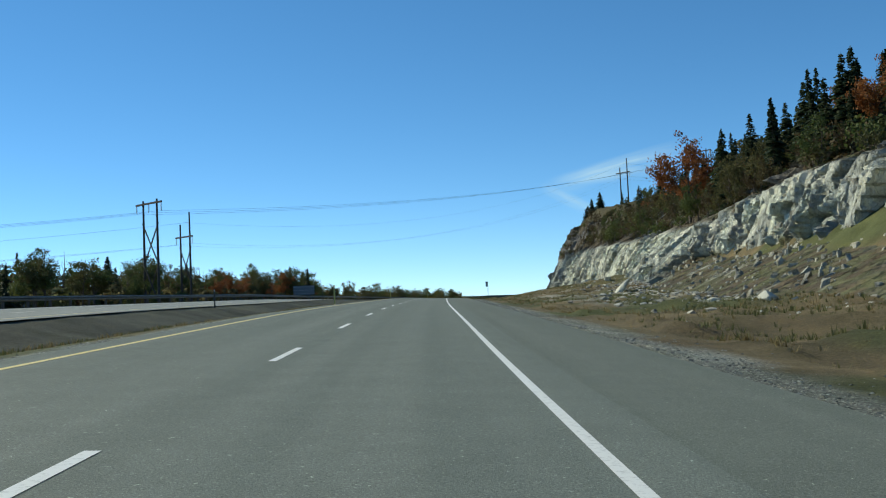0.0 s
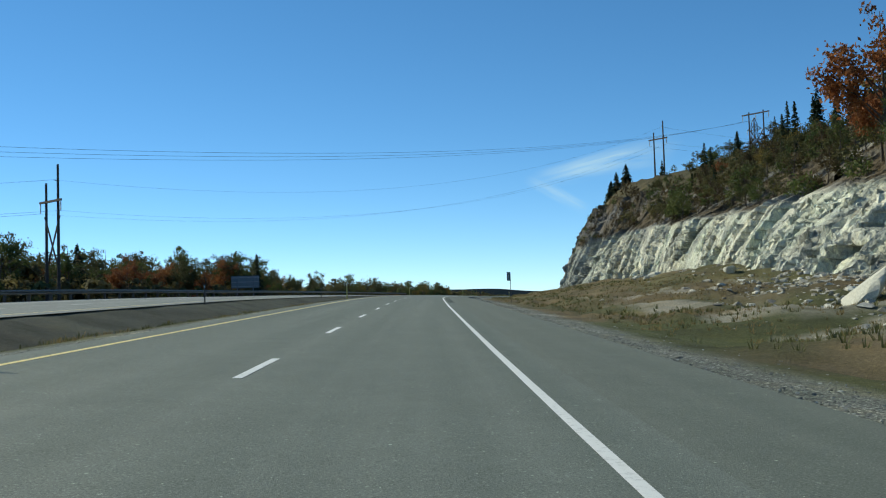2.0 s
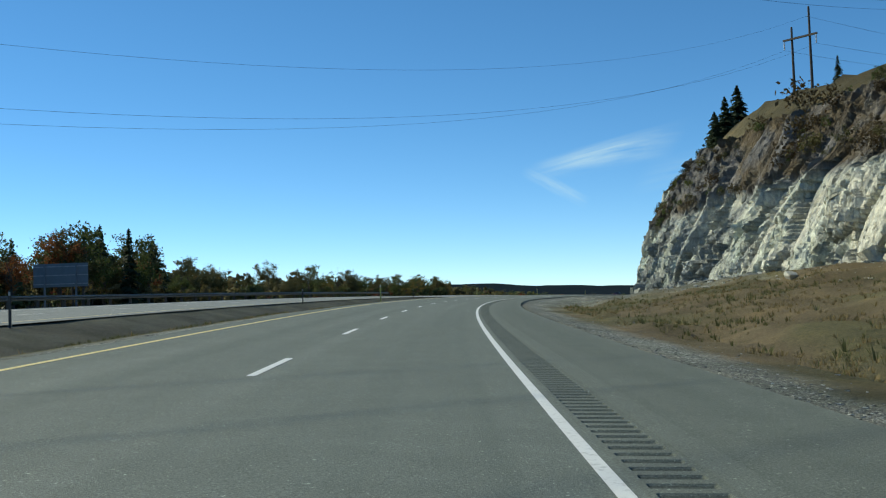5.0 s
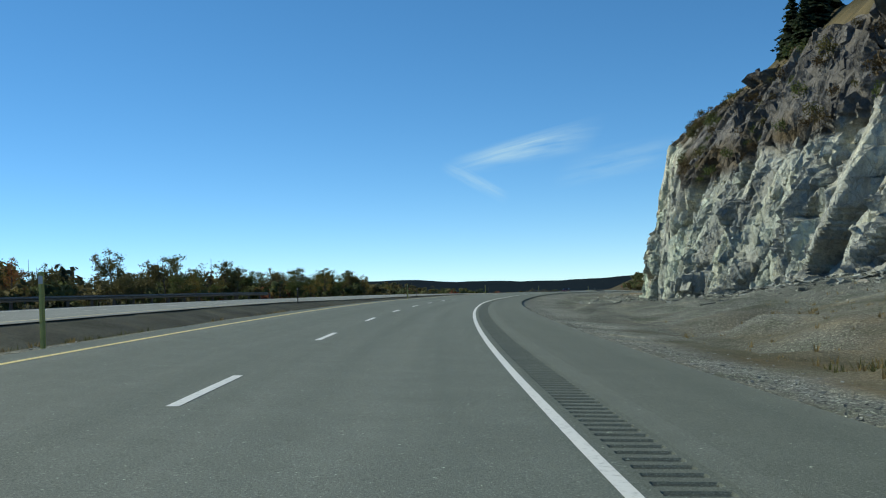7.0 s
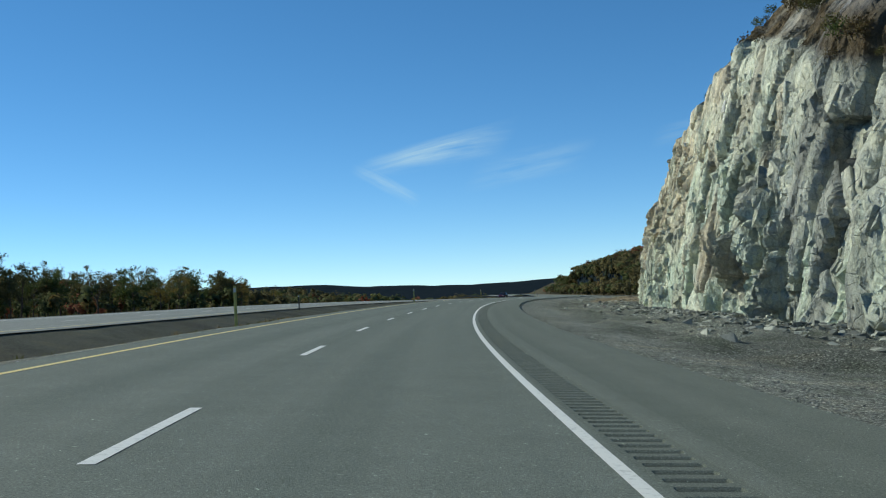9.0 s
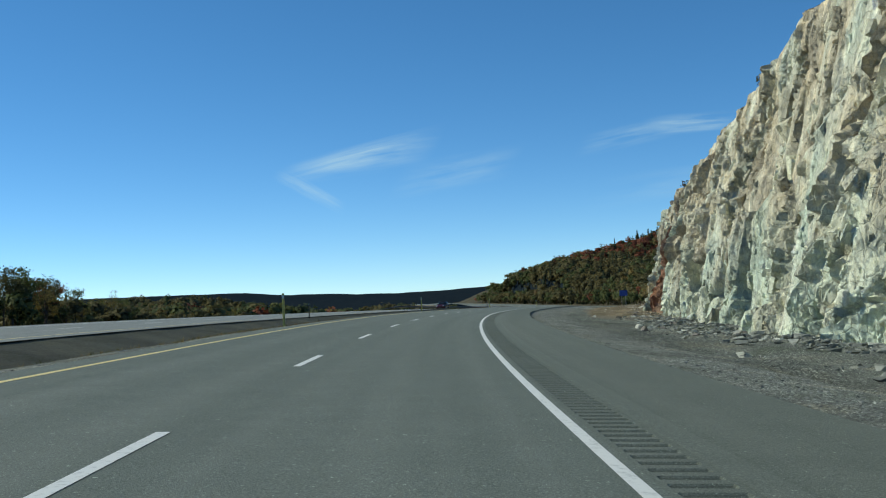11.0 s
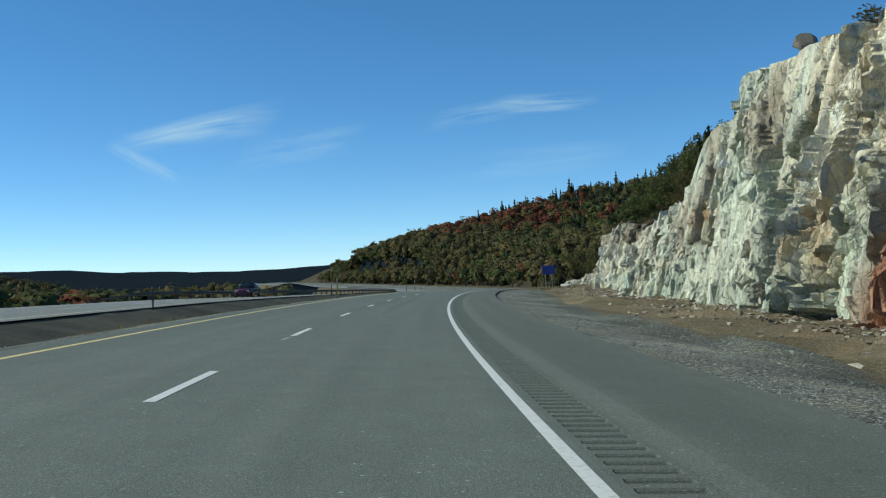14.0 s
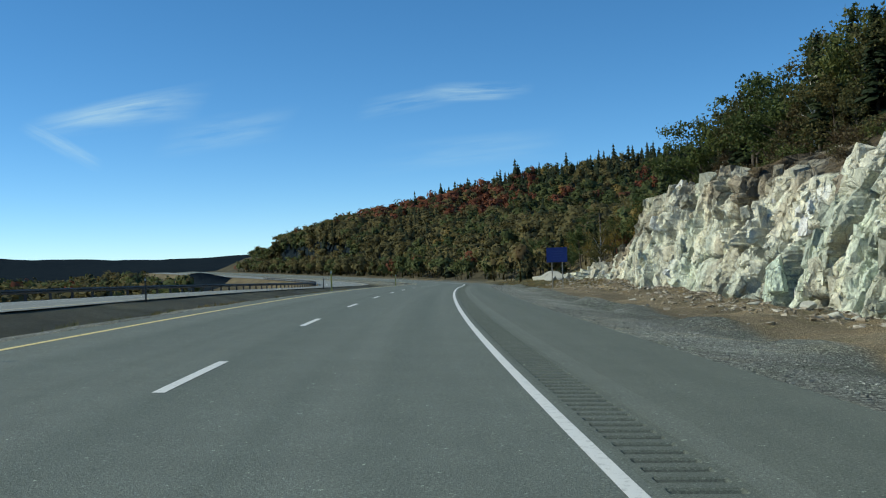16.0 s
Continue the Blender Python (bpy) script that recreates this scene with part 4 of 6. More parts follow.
def leaves(centres, size, rng, flat=0.0):
    """Small four-sided leaf sprays at the given places, turned at random."""
    n = len(centres)
    a, b = rng.normal(size=(n, 3)), rng.normal(size=(n, 3))
    a[:, 2] *= 1 - flat
    a /= np.linalg.norm(a, axis=1)[:, None]
    b -= (a * b).sum(1)[:, None] * a
    b /= np.linalg.norm(b, axis=1)[:, None]
    s = size * rng.uniform(0.6, 1.35, (n, 1))
    quad = np.stack([centres - a * s, centres - b * s * 0.55, centres + a * s, centres + b * s * 0.6], 1)
    return quad.reshape(-1, 3), np.arange(4 * n).reshape(-1, 4)


def limb(a, b, r0, r1, sides=5):
    a, b = np.asarray(a, float), np.asarray(b, float)
    w = (b - a) / max(np.linalg.norm(b - a), 1e-6)
    u = np.cross(w, [0.3, 0.2, 1.0] if abs(w[2]) < 0.9 else [1.0, 0, 0])
    u /= np.linalg.norm(u)
    v = np.cross(w, u)
    ang = np.arange(sides) * 2 * np.pi / sides
    ring = np.cos(ang)[:, None] * u + np.sin(ang)[:, None] * v
    faces = np.array([[i, (i + 1) % sides, sides + (i + 1) % sides, sides + i] for i in range(sides)])
    return np.concatenate([a + r0 * ring, b + r1 * ring]), faces


def joined(*pieces):
    v, f, n = [], [], 0
    for a, b in pieces:
        v.append(a)
        f.extend((np.asarray(b) + n).tolist())
        n += len(a)
    return np.concatenate(v), f


def spruce_shape(h, rng, width=0.19, start=0.1, thin=1.0):
    """Trunk and crown: whorls of drooping, ragged boughs that shorten to a spire."""
    trunk = joined(limb((0, 0, -0.3), (0, 0, h * 0.55), 0.018 * h + 0.03, 0.010 * h, 6), limb((0, 0, h * 0.55), (0, 0, h * 0.97), 0.010 * h, 0.008, 5))
    pieces = []
    z = start * h
    while z < h * 0.985:
        f = z / h
        reach = width * h * (1 - f) ** 0.82 * (0.35 + 0.65 * min(1, (f - start) / 0.12 + 0.4)) + 0.06
        for k in range(int(rng.integers(5, 8) * thin) + 1):
            if rng.random() < 0.10:
                continue
            a = rng.uniform(0, 2 * np.pi)
            r = reach * rng.uniform(0.6, 1.18)
            out, side = np.array([np.cos(a), np.sin(a), 0]), np.array([-np.sin(a), np.cos(a), 0])
            zz = z + rng.uniform(-0.25, 0.25) * 0.06 * h
            w = 0.26 * r + 0.09
            line = [out * r * t + np.array([0, 0, zz + r * (0.10 * t - 0.42 * t * t) * (1.15 - 0.6 * f)]) for t in (0.05, 0.38, 0.72, 1.0)]
            wid = [0.35 * w, w, 0.8 * w, 0.05]
            v, q = [], []
            for p, ww in zip(line, wid):
                j = rng.uniform(0.7, 1.3, 2)
                v += [p + side * ww * j[0] - [0, 0, 0.25 * ww], p + np.array([0, 0, 0.18 * ww]), p - side * ww * j[1] - [0, 0, 0.25 * ww]]
            for n in range(3):
                q += [[3 * n, 3 * n + 1, 3 * n + 4, 3 * n + 3], [3 * n + 1, 3 * n + 2, 3 * n + 5, 3 * n + 4]]
            pieces.append((np.array(v), q))
            # ragged twigs under and beside the bough
            m = 4
            t = rng.uniform(0.3, 1.0, m)
            c = np.outer(t * r, out) + np.outer(rng.uniform(-1, 1, m) * w * 1.3, side) + np.array([0, 0, zz]) + np.outer(r * (0.10 * t - 0.42 * t * t) - rng.uniform(0, 0.12, m), [0, 0, 1])
            pieces.append(leaves(c, 0.13 + 0.07 * r, rng, 0.5))
        z += h * 0.036 * rng.uniform(0.8, 1.2) * (1.15 - 0.45 * f)
    tip = np.stack([np.zeros(8), np.zeros(8), h * np.linspace(0.94, 1.0, 8)], -1)
    pieces.append(leaves(tip, 0.10, rng))
    return trunk, joined(*pieces)


def broadleaf_shape(h, rng, spread=0.33, clumps=56, per=42, leaf=0.098, bare=0.28, wood=1.0):
    """Trunk with forking limbs, and a crown of leaf clumps with gaps between them."""
    top = np.array([rng.normal() * 0.05 * h, rng.normal() * 0.05 * h, h * 0.62])
    stem = [limb((0, 0, -0.3), top * 0.5, 0.017 * h * wood, 0.012 * h * wood, 7), limb(top * 0.5, top, 0.012 * h * wood, 0.006 * h * wood, 6)]
    spots = []
    for k in range(9):
        f = rng.uniform(bare + 0.05, 0.95)
        base = top * f
        a, r = rng.uniform(0, 2 * np.pi), spread * h * rng.uniform(0.5, 1.0) * (1.15 - 0.45 * f)
        end = base + np.array([np.cos(a) * r, np.sin(a) * r, h * rng.uniform(0.10, 0.34)])
        end[2] = min(end[2], h * 0.97)
        stem.append(limb(base, (base + end) / 2 + [0, 0, 0.03 * h], 0.006 * h * wood, 0.004 * h * wood, 5))
        stem.append(limb((base + end) / 2 + [0, 0, 0.03 * h], end, 0.004 * h * wood, 0.0015 * h, 4))
        spots += [end, (base + 2 * end) / 3, end + rng.normal(size=3) * 0.06 * h]
    stem.append(limb(top, top + np.array([0, 0, 0.30 * h]), 0.006 * h * wood, 0.002 * h, 5))
    spots += [top + np.array([0, 0, h * t]) for t in (0.06, 0.17, 0.27)]
    cs = []
    for k in range(clumps):
        c = spots[k % len(spots)] + rng.normal(size=3) * np.array([0.042, 0.042, 0.035]) * h
        r = h * rng.uniform(0.045, 0.095)
        cs.append(c + rng.normal(size=(per, 3)) * np.array([1, 1, 0.75]) * r * 0.50)
    c = np.concatenate(cs)
    c = c[(c[:, 2] > bare * h) & (c[:, 2] < h)]
    return joined(*stem), leaves(c, leaf, rng)


def shrub_shape(h, rng, n=240, leaf=0.12, wide=0.75):
    stems = []
    for k in range(6):
        a = rng.uniform(0, 2 * np.pi)
        stems.append(limb((0, 0, -0.15), (np.cos(a) * h * wide * 0.6, np.sin(a) * h * wide * 0.6, h * rng.uniform(0.5, 0.95)), 0.018, 0.006, 4))
    c = rng.normal(size=(n, 3)) * np.array([wide * 0.42, wide * 0.42, 0.24]) * h + [0, 0, 0.46 * h]
    lump = rng.normal(size=(9, 3)) * np.array([wide * 0.4, wide * 0.4, 0.16]) * h + [0, 0, 0.5 * h]
    c = np.where(rng.random((n, 1)) < 0.6, lump[rng.integers(0, 9, n)] + rng.normal(size=(n, 3)) * 0.13 * h, c)
    c = np.clip(c, [-wide * 0.75 * h, -wide * 0.75 * h, 0.03], [wide * 0.75 * h, wide * 0.75 * h, 0.95 * h])
    return joined(*stems), leaves(c, leaf, rng)


def tree_model(name, shape, bark, leafage, label, category="tree", group=""):
    ob = thing(name, label, category, group)
    part("trunk" if category == "tree" else "stems", mesh("trunk", *shape[0], bark, True), bark, ob)
    part("crown" if category == "tree" else "foliage", mesh("crown", *shape[1], leafage), leafage, ob)
    return ob


class Kind:
    """Models of one kind, set out in turn: the first place takes the model itself, the others copies."""

    def __init__(self, *models):
        self.models, self.used = list(models), [False] * len(models)

    def put(self, xyz, scale, group=""):
        k = int(rng.integers(len(self.models)))
        s = scale * rng.uniform(0.93, 1.07)
        m = Matrix.Translation(Vector(xyz)) @ Matrix.Rotation(rng.uniform(0, 6.28), 4, "Z") @ Matrix.Diagonal((s * rng.uniform(0.92, 1.08), s, s, 1))
        ob = self.models[k]
        if self.used[k]:
            ob = copy_thing(ob, m)
        self.used[k] = True
        ob.matrix_basis = m
        return tagged(ob, group=group)

    def done(self):
        for ob, used in zip(self.models, self.used):
            if not used:
                for o in (*ob.children_recursive, ob):
                    bpy.data.objects.remove(o)


r0 = np.random.default_rng(3)
SPRUCE = Kind(*[tree_model("spruce_tree", spruce_shape(10, r0, w, st, th), BARK, NEEDLES, "dark green spruce with a narrow ragged spire") for w, st, th in ((0.22, 0.04, 1.1), (0.18, 0.08, 1.05), (0.26, 0.03, 1.1), (0.16, 0.14, 0.95))])
STOUT = Kind(*[tree_model("spruce_tree", spruce_shape(10, r0, w, 0.02, 1.5), BARK, NEEDLES, "stout dark green spruce with dense boughs to the ground") for w in (0.34, 0.40)])
OLIVE = Kind(*[tree_model("broadleaf_tree", broadleaf_shape(9, r0, s, clumps=70, per=40, leaf=0.135), BARK, LEAF_OLIVE, "olive-brown broadleaf tree in thinning autumn leaf") for s in (0.34, 0.40, 0.28)])
GREEN = Kind(*[tree_model("broadleaf_tree", broadleaf_shape(9, r0, s, clumps=76, per=40, leaf=0.14, bare=0.2), BARK, LEAF_GREEN, "green broadleaf tree still in full leaf") for s in (0.34, 0.38)])
GOLD = Kind(*[tree_model("broadleaf_tree", broadleaf_shape(9, r0, s, per=36), BARK, LEAF_GOLD, "yellow-leaved tree in autumn colour") for s in (0.30, 0.36)])
RED = Kind(*[tree_model("maple_tree", broadleaf_shape(9, r0, s, clumps=100, per=44, leaf=0.13), BARK, LEAF_RED, "rust-red maple tree in autumn colour") for s in (0.36, 0.42)])
YOUNG = Kind(*[tree_model("young_tree", broadleaf_shape(5, r0, w, clumps=64, per=22, leaf=0.105, bare=0.06), BARK, m, label) for w, m, label in ((0.42, LEAF_OLIVE, "bushy olive-brown young tree leafy to the ground"), (0.38, LEAF_GREEN, "bushy green young tree leafy to the ground"), (0.45, LEAF_OLIVE, "bushy olive-brown young tree leafy to the ground"), (0.40, SCRUB, "bushy brown young tree leafy to the ground"))])
BIRCHES = Kind(*[tree_model("birch_tree", broadleaf_shape(9, r0, 0.24, clumps=56, per=38, leaf=0.125, bare=0.30, wood=0.9), BIRCH, LEAF_OLIVE, "slim birch with a white trunk and sparse olive leaves") for _ in range(2)])
BARE = Kind(*[tree_model("bare_tree", broadleaf_shape(9, r0, 0.30, clumps=26, per=5, leaf=0.13), BARK, SCRUB, "nearly leafless grey-brown tree") for _ in range(2)])
SHRUBS = Kind(*[tree_model("shrub", shrub_shape(1.6, r0, n), BARK, m, label, "shrub") for n, m, label in ((300, SCRUB, "low brown shrub on the rocky slope"), (260, LEAF_OLIVE, "low olive shrub on the rocky slope"), (300, LEAF_GREEN, "low green shrub on the rocky slope"), (220, SCRUB, "low brown shrub on the rocky slope"))])


def on_brow(s, v):
    """A place on the weathered slope over the cut, v from 0.68 at the crest to 0.95 at the top."""
    d, u = face_profile(np.array(float(s)), np.array(float(v)))
    return at(s, float(d) - 0.2, float(u))


def plant(kind, s, d, h, full=9.0, group="", sink=0.1):
    return kind.put(on_ground(s, d, sink), h / full, group)


# single trees that stand out
RIDGE = "trees on the hill over the cut"
RED.put(at(141.5, 35.5, 9.4), 12.2 / 9, RIDGE)
RED.put(at(147.0, 37.5, 10.0), 8.0 / 9, RIDGE)
OLIVE.put(at(121.0, 35.0, 8.8), 7.0 / 9, RIDGE)
GREEN.put(at(137.0, 35.5, 8.6), 6.0 / 9, RIDGE)
for s, d, h in ((322.8, 32.6, 6.2), (327.9, 35.0, 6.6), (326.0, 31.2, 5.8), (320.5, 31.0, 5.0)):
    plant(STOUT, s, d, h, 10, RIDGE)
for s, h in ((484, 5.2), (488, 4.2), (478, 5.5)):
    SPRUCE.put(at(s, upper(s)[0] + 0.8, upper(s)[1] - 0.4), h / 10, RIDGE)
for s, d, h in ((288, 42, 4.2), (318, 43, 1.6)):
    plant(SPRUCE, s, d, h, 10, RIDGE)
# bushy young broadleaf trees that fill the slope under the spruces
for n in range(210):
    s = 84 + 184 * rng.random() if n < 120 else rng.uniform(120, 215)
    f = rng.uniform(0.10, 2.1)
    (cd, cu), (ud, uu) = crest(s), upper(s)
    d = ud + 9 * max(f - 1, 0)
    foot = on_brow(s, 0.68 + 0.27 * f) if f < 1 else on_ground(s, d)
    YOUNG.put(foot - np.array([0, 0, 0.3]), rng.uniform(2.4, 5.0) / 5 * table(s, (84, 1.1), (200, 1.0), (250, 0.6), (268, 0.4)), "young trees on the hill over the cut")
# tall spruces that stand over the slope
for s, d, h in ((94, 37, 9.5), (97, 40, 10), (102, 43, 10.5), (106, 40, 10), (107.6, 36.5, 10.4), (110, 37.5, 9.6), (100, 38, 8.6), (113, 42, 9.5), (117, 45, 10.5), (112, 37.5, 7.5), (124, 42, 9.5), (127.5, 36.6, 11.5), (131, 46, 9), (140, 44, 9.5), (88, 37, 8), (84, 40, 10), (79, 38, 9), (126.5, 36.5, 7.5)):
    plant(SPRUCE, s, d, h, 10, RIDGE)
# the spruce wood on the hill, thinning towards the power line
for _ in range(140):
    s = 70 + 185 * rng.random() ** 1.15
    d = upper(s)[0] + rng.uniform(-2.0, 34) * rng.uniform(0.3, 1)
    h = rng.uniform(5.5, 10.0) * table(s, (70, 1.15), (130, 0.95), (180, 0.85), (225, 0.6), (262, 0.45))
    k = rng.random()
    kind = SPRUCE if k < 0.55 else OLIVE if k < 0.74 else GREEN if k < 0.86 else RED if k < 0.90 else GOLD if k < 0.93 else BARE
    plant(kind, s, d, h if kind is SPRUCE else h * 0.75, 10 if kind is SPRUCE else 9, RIDGE)
# scrub along the crest and ledges
for _ in range(90):
    s = rng.uniform(60, 372) if rng.random() < 0.8 else rng.uniform(335, 372)
    if 290 < s < 330 and rng.random() < 0.45:
        continue
    SHRUBS.put(on_brow(s, rng.uniform(0.70, 0.98)) - np.array([0, 0, 0.2]), rng.uniform(0.6, 1.9) * (0.5 if s > 290 else 1.15), "shrubs on the rocky slope")
for _ in range(70):
    SHRUBS.put(on_brow(rng.uniform(284, 352), rng.uniform(0.72, 0.98)) - np.array([0, 0, 0.15]), rng.uniform(0.35, 0.75), "shrubs on the rocky slope")
for _ in range(170):
    s = rng.uniform(372, 605) if rng.random() < 0.25 else rng.uniform(528, 605)
    SHRUBS.put(on_brow(s, rng.uniform(0.76, 0.99)) - np.array([0, 0, 0.1]), rng.uniform(0.35, 0.85), "shrubs on the rocky slope")
# mixed wood past the end of the cut
for s, d, h in ((556, 33.5, 11.5), (562, 37, 12.5), (568, 33, 10.5), (577, 36, 13), (583, 38, 12), (592, 34, 11), (601, 35, 12.5), (550, 37, 11), (545, 34, 10), (572, 39, 12)):
    plant(SPRUCE, s, d, h, 10, "trees past the end of the cut")
for s, d, h in ((552, 31, 9.5), (559, 31.5, 10), (565, 31, 9.5), (574, 31.5, 10), (547, 31, 9)):
    plant(BIRCHES, s, d, h, 9, "trees past the end of the cut")
for s, d, h in ((606, 31, 11.5), (612, 29, 11), (618, 28, 11), (621, 31, 11.5), (624, 30, 11), (630, 32, 10.5), (637, 30, 10.5), (645, 33, 10), (652, 31, 9.5), (548, 31, 7.5), (556, 29.5, 8.5), (561, 31, 10), (567, 29.5, 10), (571, 32, 12.5), (576, 30, 12), (581, 31.5, 12), (586, 30, 11), (590, 33, 12.5), (597, 31, 12), (604, 30, 11), (612, 33, 11), (552, 35, 8.5), (564, 36, 9.5), (580, 37, 11), (598, 38, 10), (558, 34, 9), (570, 35, 11), (584, 34, 11.5), (595, 35, 10.5), (548, 38, 9), (575, 40, 10.5), (588, 41, 11)):
    kind = (SPRUCE, BIRCHES, GREEN, SPRUCE, BIRCHES, OLIVE, GREEN)[int(s * 3) % 7]
    plant(kind, s, d, h - (1.0 if s < 600 else -0.8), 10 if kind is SPRUCE else 9, "trees past the end of the cut")
for _ in range(100):
    s = rng.uniform(500, 700)
    lo = upper(s)[0] + (6 if s < 535 else 1.5)
    d = lo + rng.uniform(0, 34) ** 1.0
    if s > 560 and d < 27:
        d += 6
    k = rng.random()
    kind = SPRUCE if k < 0.42 else BIRCHES if k < 0.54 else OLIVE if k < 0.68 else GREEN if k < 0.90 else GOLD if k < 0.95 else BARE
    h = rng.uniform(6.5, 10.5) * table(s, (500, 0.65), (550, 0.8), (575, 1.0))
    plant(kind, s, d, h, 10 if kind is SPRUCE else 9, "trees past the end of the cut")
for _ in range(110):
    s, d = rng.uniform(540, 665), rng.uniform(27.5, 37)
    YOUNG.put(on_ground(s, d, 0.1), rng.uniform(2.5, 6.0) / 5, "trees past the end of the cut")
for _ in range(36):
    s, d = rng.uniform(636, 735), rng.uniform(19, 36)
    kind = (GREEN, OLIVE, BIRCHES, GREEN, SPRUCE, GOLD)[int(rng.integers(6))]
    plant(kind, s, d, rng.uniform(6, 9.5), 10 if kind is SPRUCE else 9, "trees past the end of the cut")
for _ in range(30):
    s = rng.uniform(525, 680)
    cd, ud = crest(s)[0], upper(s)[0]
    SHRUBS.put(on_ground(s, ud + rng.uniform(0.8, 6), 0.1), rng.uniform(0.5, 1.3), "shrubs on the rocky slope")

# the wood across the highway
WEST = "trees across the highway"
for _ in range(135):
    s = rng.uniform(138, 500)
    d = -54 - 26 * rng.random() ** 1.4 + 5 * math.sin(s * 0.05)
    k = rng.random()
    kind = OLIVE if k < 0.42 else GREEN if k < 0.66 else SPRUCE if k < (0.78 if s < 370 else 0.71) else RED if k < (0.83 if s < 300 else 0.79) else GOLD if k < 0.86 else BARE
    h = rng.uniform(6.5, 10.5) * table(s, (138, 1.0), (230, 1.05), (270, 1.2), (320, 1.18), (345, 1.0), (440, 1.0), (500, 0.8))
    plant(kind, s, d, h, 10 if kind is SPRUCE else 9, WEST)
for _ in range(40):
    s, d = rng.uniform(515, 715), -rng.uniform(60, 104)
    kind = (OLIVE, GREEN, OLIVE, GREEN, GOLD, GREEN)[int(rng.integers(6))]
    plant(kind, s, d, rng.uniform(6.0, 9.0), 9, WEST)
for n in range(78):
    s = 222 + 268 * (n + rng.random()) / 78
    kind = (OLIVE, GREEN, OLIVE, GOLD, OLIVE, GREEN, RED)[int(rng.integers(7 if s < 300 else 6))]
    h = table(s, (222, 8.6), (284, 9.4), (302, 7.8), (340, 6.6), (400, 6.5), (432, 7.9), (490, 5.8)) * rng.uniform(0.72, 1.08)
    plant(kind, s, -50.5 - 9 * rng.random(), float(h), 9, WEST)
plant(OLIVE, 453, -64, 9.2, 9, WEST)
plant(GREEN, 468, -59, 9.0, 9, WEST)
plant(STOUT, 176, -58, 9.2, 10, WEST)
plant(STOUT, 322, -62, 11.5, 10, WEST)
plant(STOUT, 352, -58, 7.2, 10, WEST)
for kind in (SPRUCE, STOUT, OLIVE, GREEN, GOLD, RED, BIRCHES, BARE, SHRUBS, YOUNG):
    kind.done()


# ---- far woods: many simple trees in one object each ----
def sprays(centres, out, size, rng):
    """Leaf sprays that face outwards from the crown, so that it shades as one rounded mass."""
    n = len(centres)
    face = out / np.maximum(np.linalg.norm(out, axis=1)[:, None], 1e-6) + rng.normal(size=(n, 3)) * 0.3
    face /= np.linalg.norm(face, axis=1)[:, None]
    a = np.cross(face, rng.normal(size=(n, 3)))
    a /= np.linalg.norm(a, axis=1)[:, None]
    b = np.cross(face, a)
    w = size * rng.uniform(0.6, 1.4, (n, 1))
    quad = np.stack([centres - a * w, centres - b * w * 0.65, centres + a * w, centres + b * w * 0.7], 1)
    return quad.reshape(-1, 3), np.arange(4 * n).reshape(-1, 4)


def far_spruce(rng):
    """Ragged tiers of boughs that narrow to a spire."""
    out = [limb((0, 0, -0.1), (0, 0, 0.96), 0.016, 0.004, 4)]
    for k in range(8):
        f = k / 8
        z0, n = 0.06 + 0.90 * f, 6
        ang = np.arange(n) * 2 * np.pi / n + rng.uniform(0, 6)
        rad = (0.20 * (1 - f) ** 0.85 + 0.012) * rng.uniform(0.55, 1.3, n)
        rim = np.stack([np.cos(ang) * rad, np.sin(ang) * rad, z0 - 0.25 * rad + rng.uniform(-0.03, 0.03, n)], -1)
        v = np.concatenate([rim, [[0, 0, z0 + 0.16 * (1.1 - 0.6 * f)]]])
        out.append((v, [[i, (i + 1) % n, n] for i in range(n)]))
    return joined(*out)


def far_broadleaf(rng):
    """A lumpy crown of leaf sprays round a few boughs, with gaps between them."""
    wide, low = rng.uniform(0.19, 0.30), rng.uniform(0.12, 0.26)
    heart = rng.normal(size=(9, 3)) * np.array([0.5, 0.5, 0.32])
    heart /= np.maximum(np.linalg.norm(heart, axis=1)[:, None], 0.75)
    mid, half = (low + 0.97) / 2, (0.97 - low) / 2
    c, o = [], []
    for h in heart:
        d = rng.normal(size=(13, 3))
        d /= np.linalg.norm(d, axis=1)[:, None]
        c.append(h * np.array([wide, wide, half]) * 0.72 + d * np.array([1, 1, 0.9]) * rng.uniform(0.05, 0.12, (13, 1)) + [0, 0, mid])
        o.append(d + 0.9 * h + [0, 0, 0.25])
    ends = [limb((0, 0, -0.1), (0, 0, mid), 0.018, 0.009, 4)]
    return joined(*ends, sprays(np.concatenate(c), np.concatenate(o), 0.052, rng))


SHAPES = [[far_spruce(r0) for _ in range(6)], [far_broadleaf(r0) for _ in range(12)]]
FOREST = [WOOD_NEEDLES, WOOD_OLIVE, WOOD_GREEN, WOOD_RED, WOOD_GOLD]


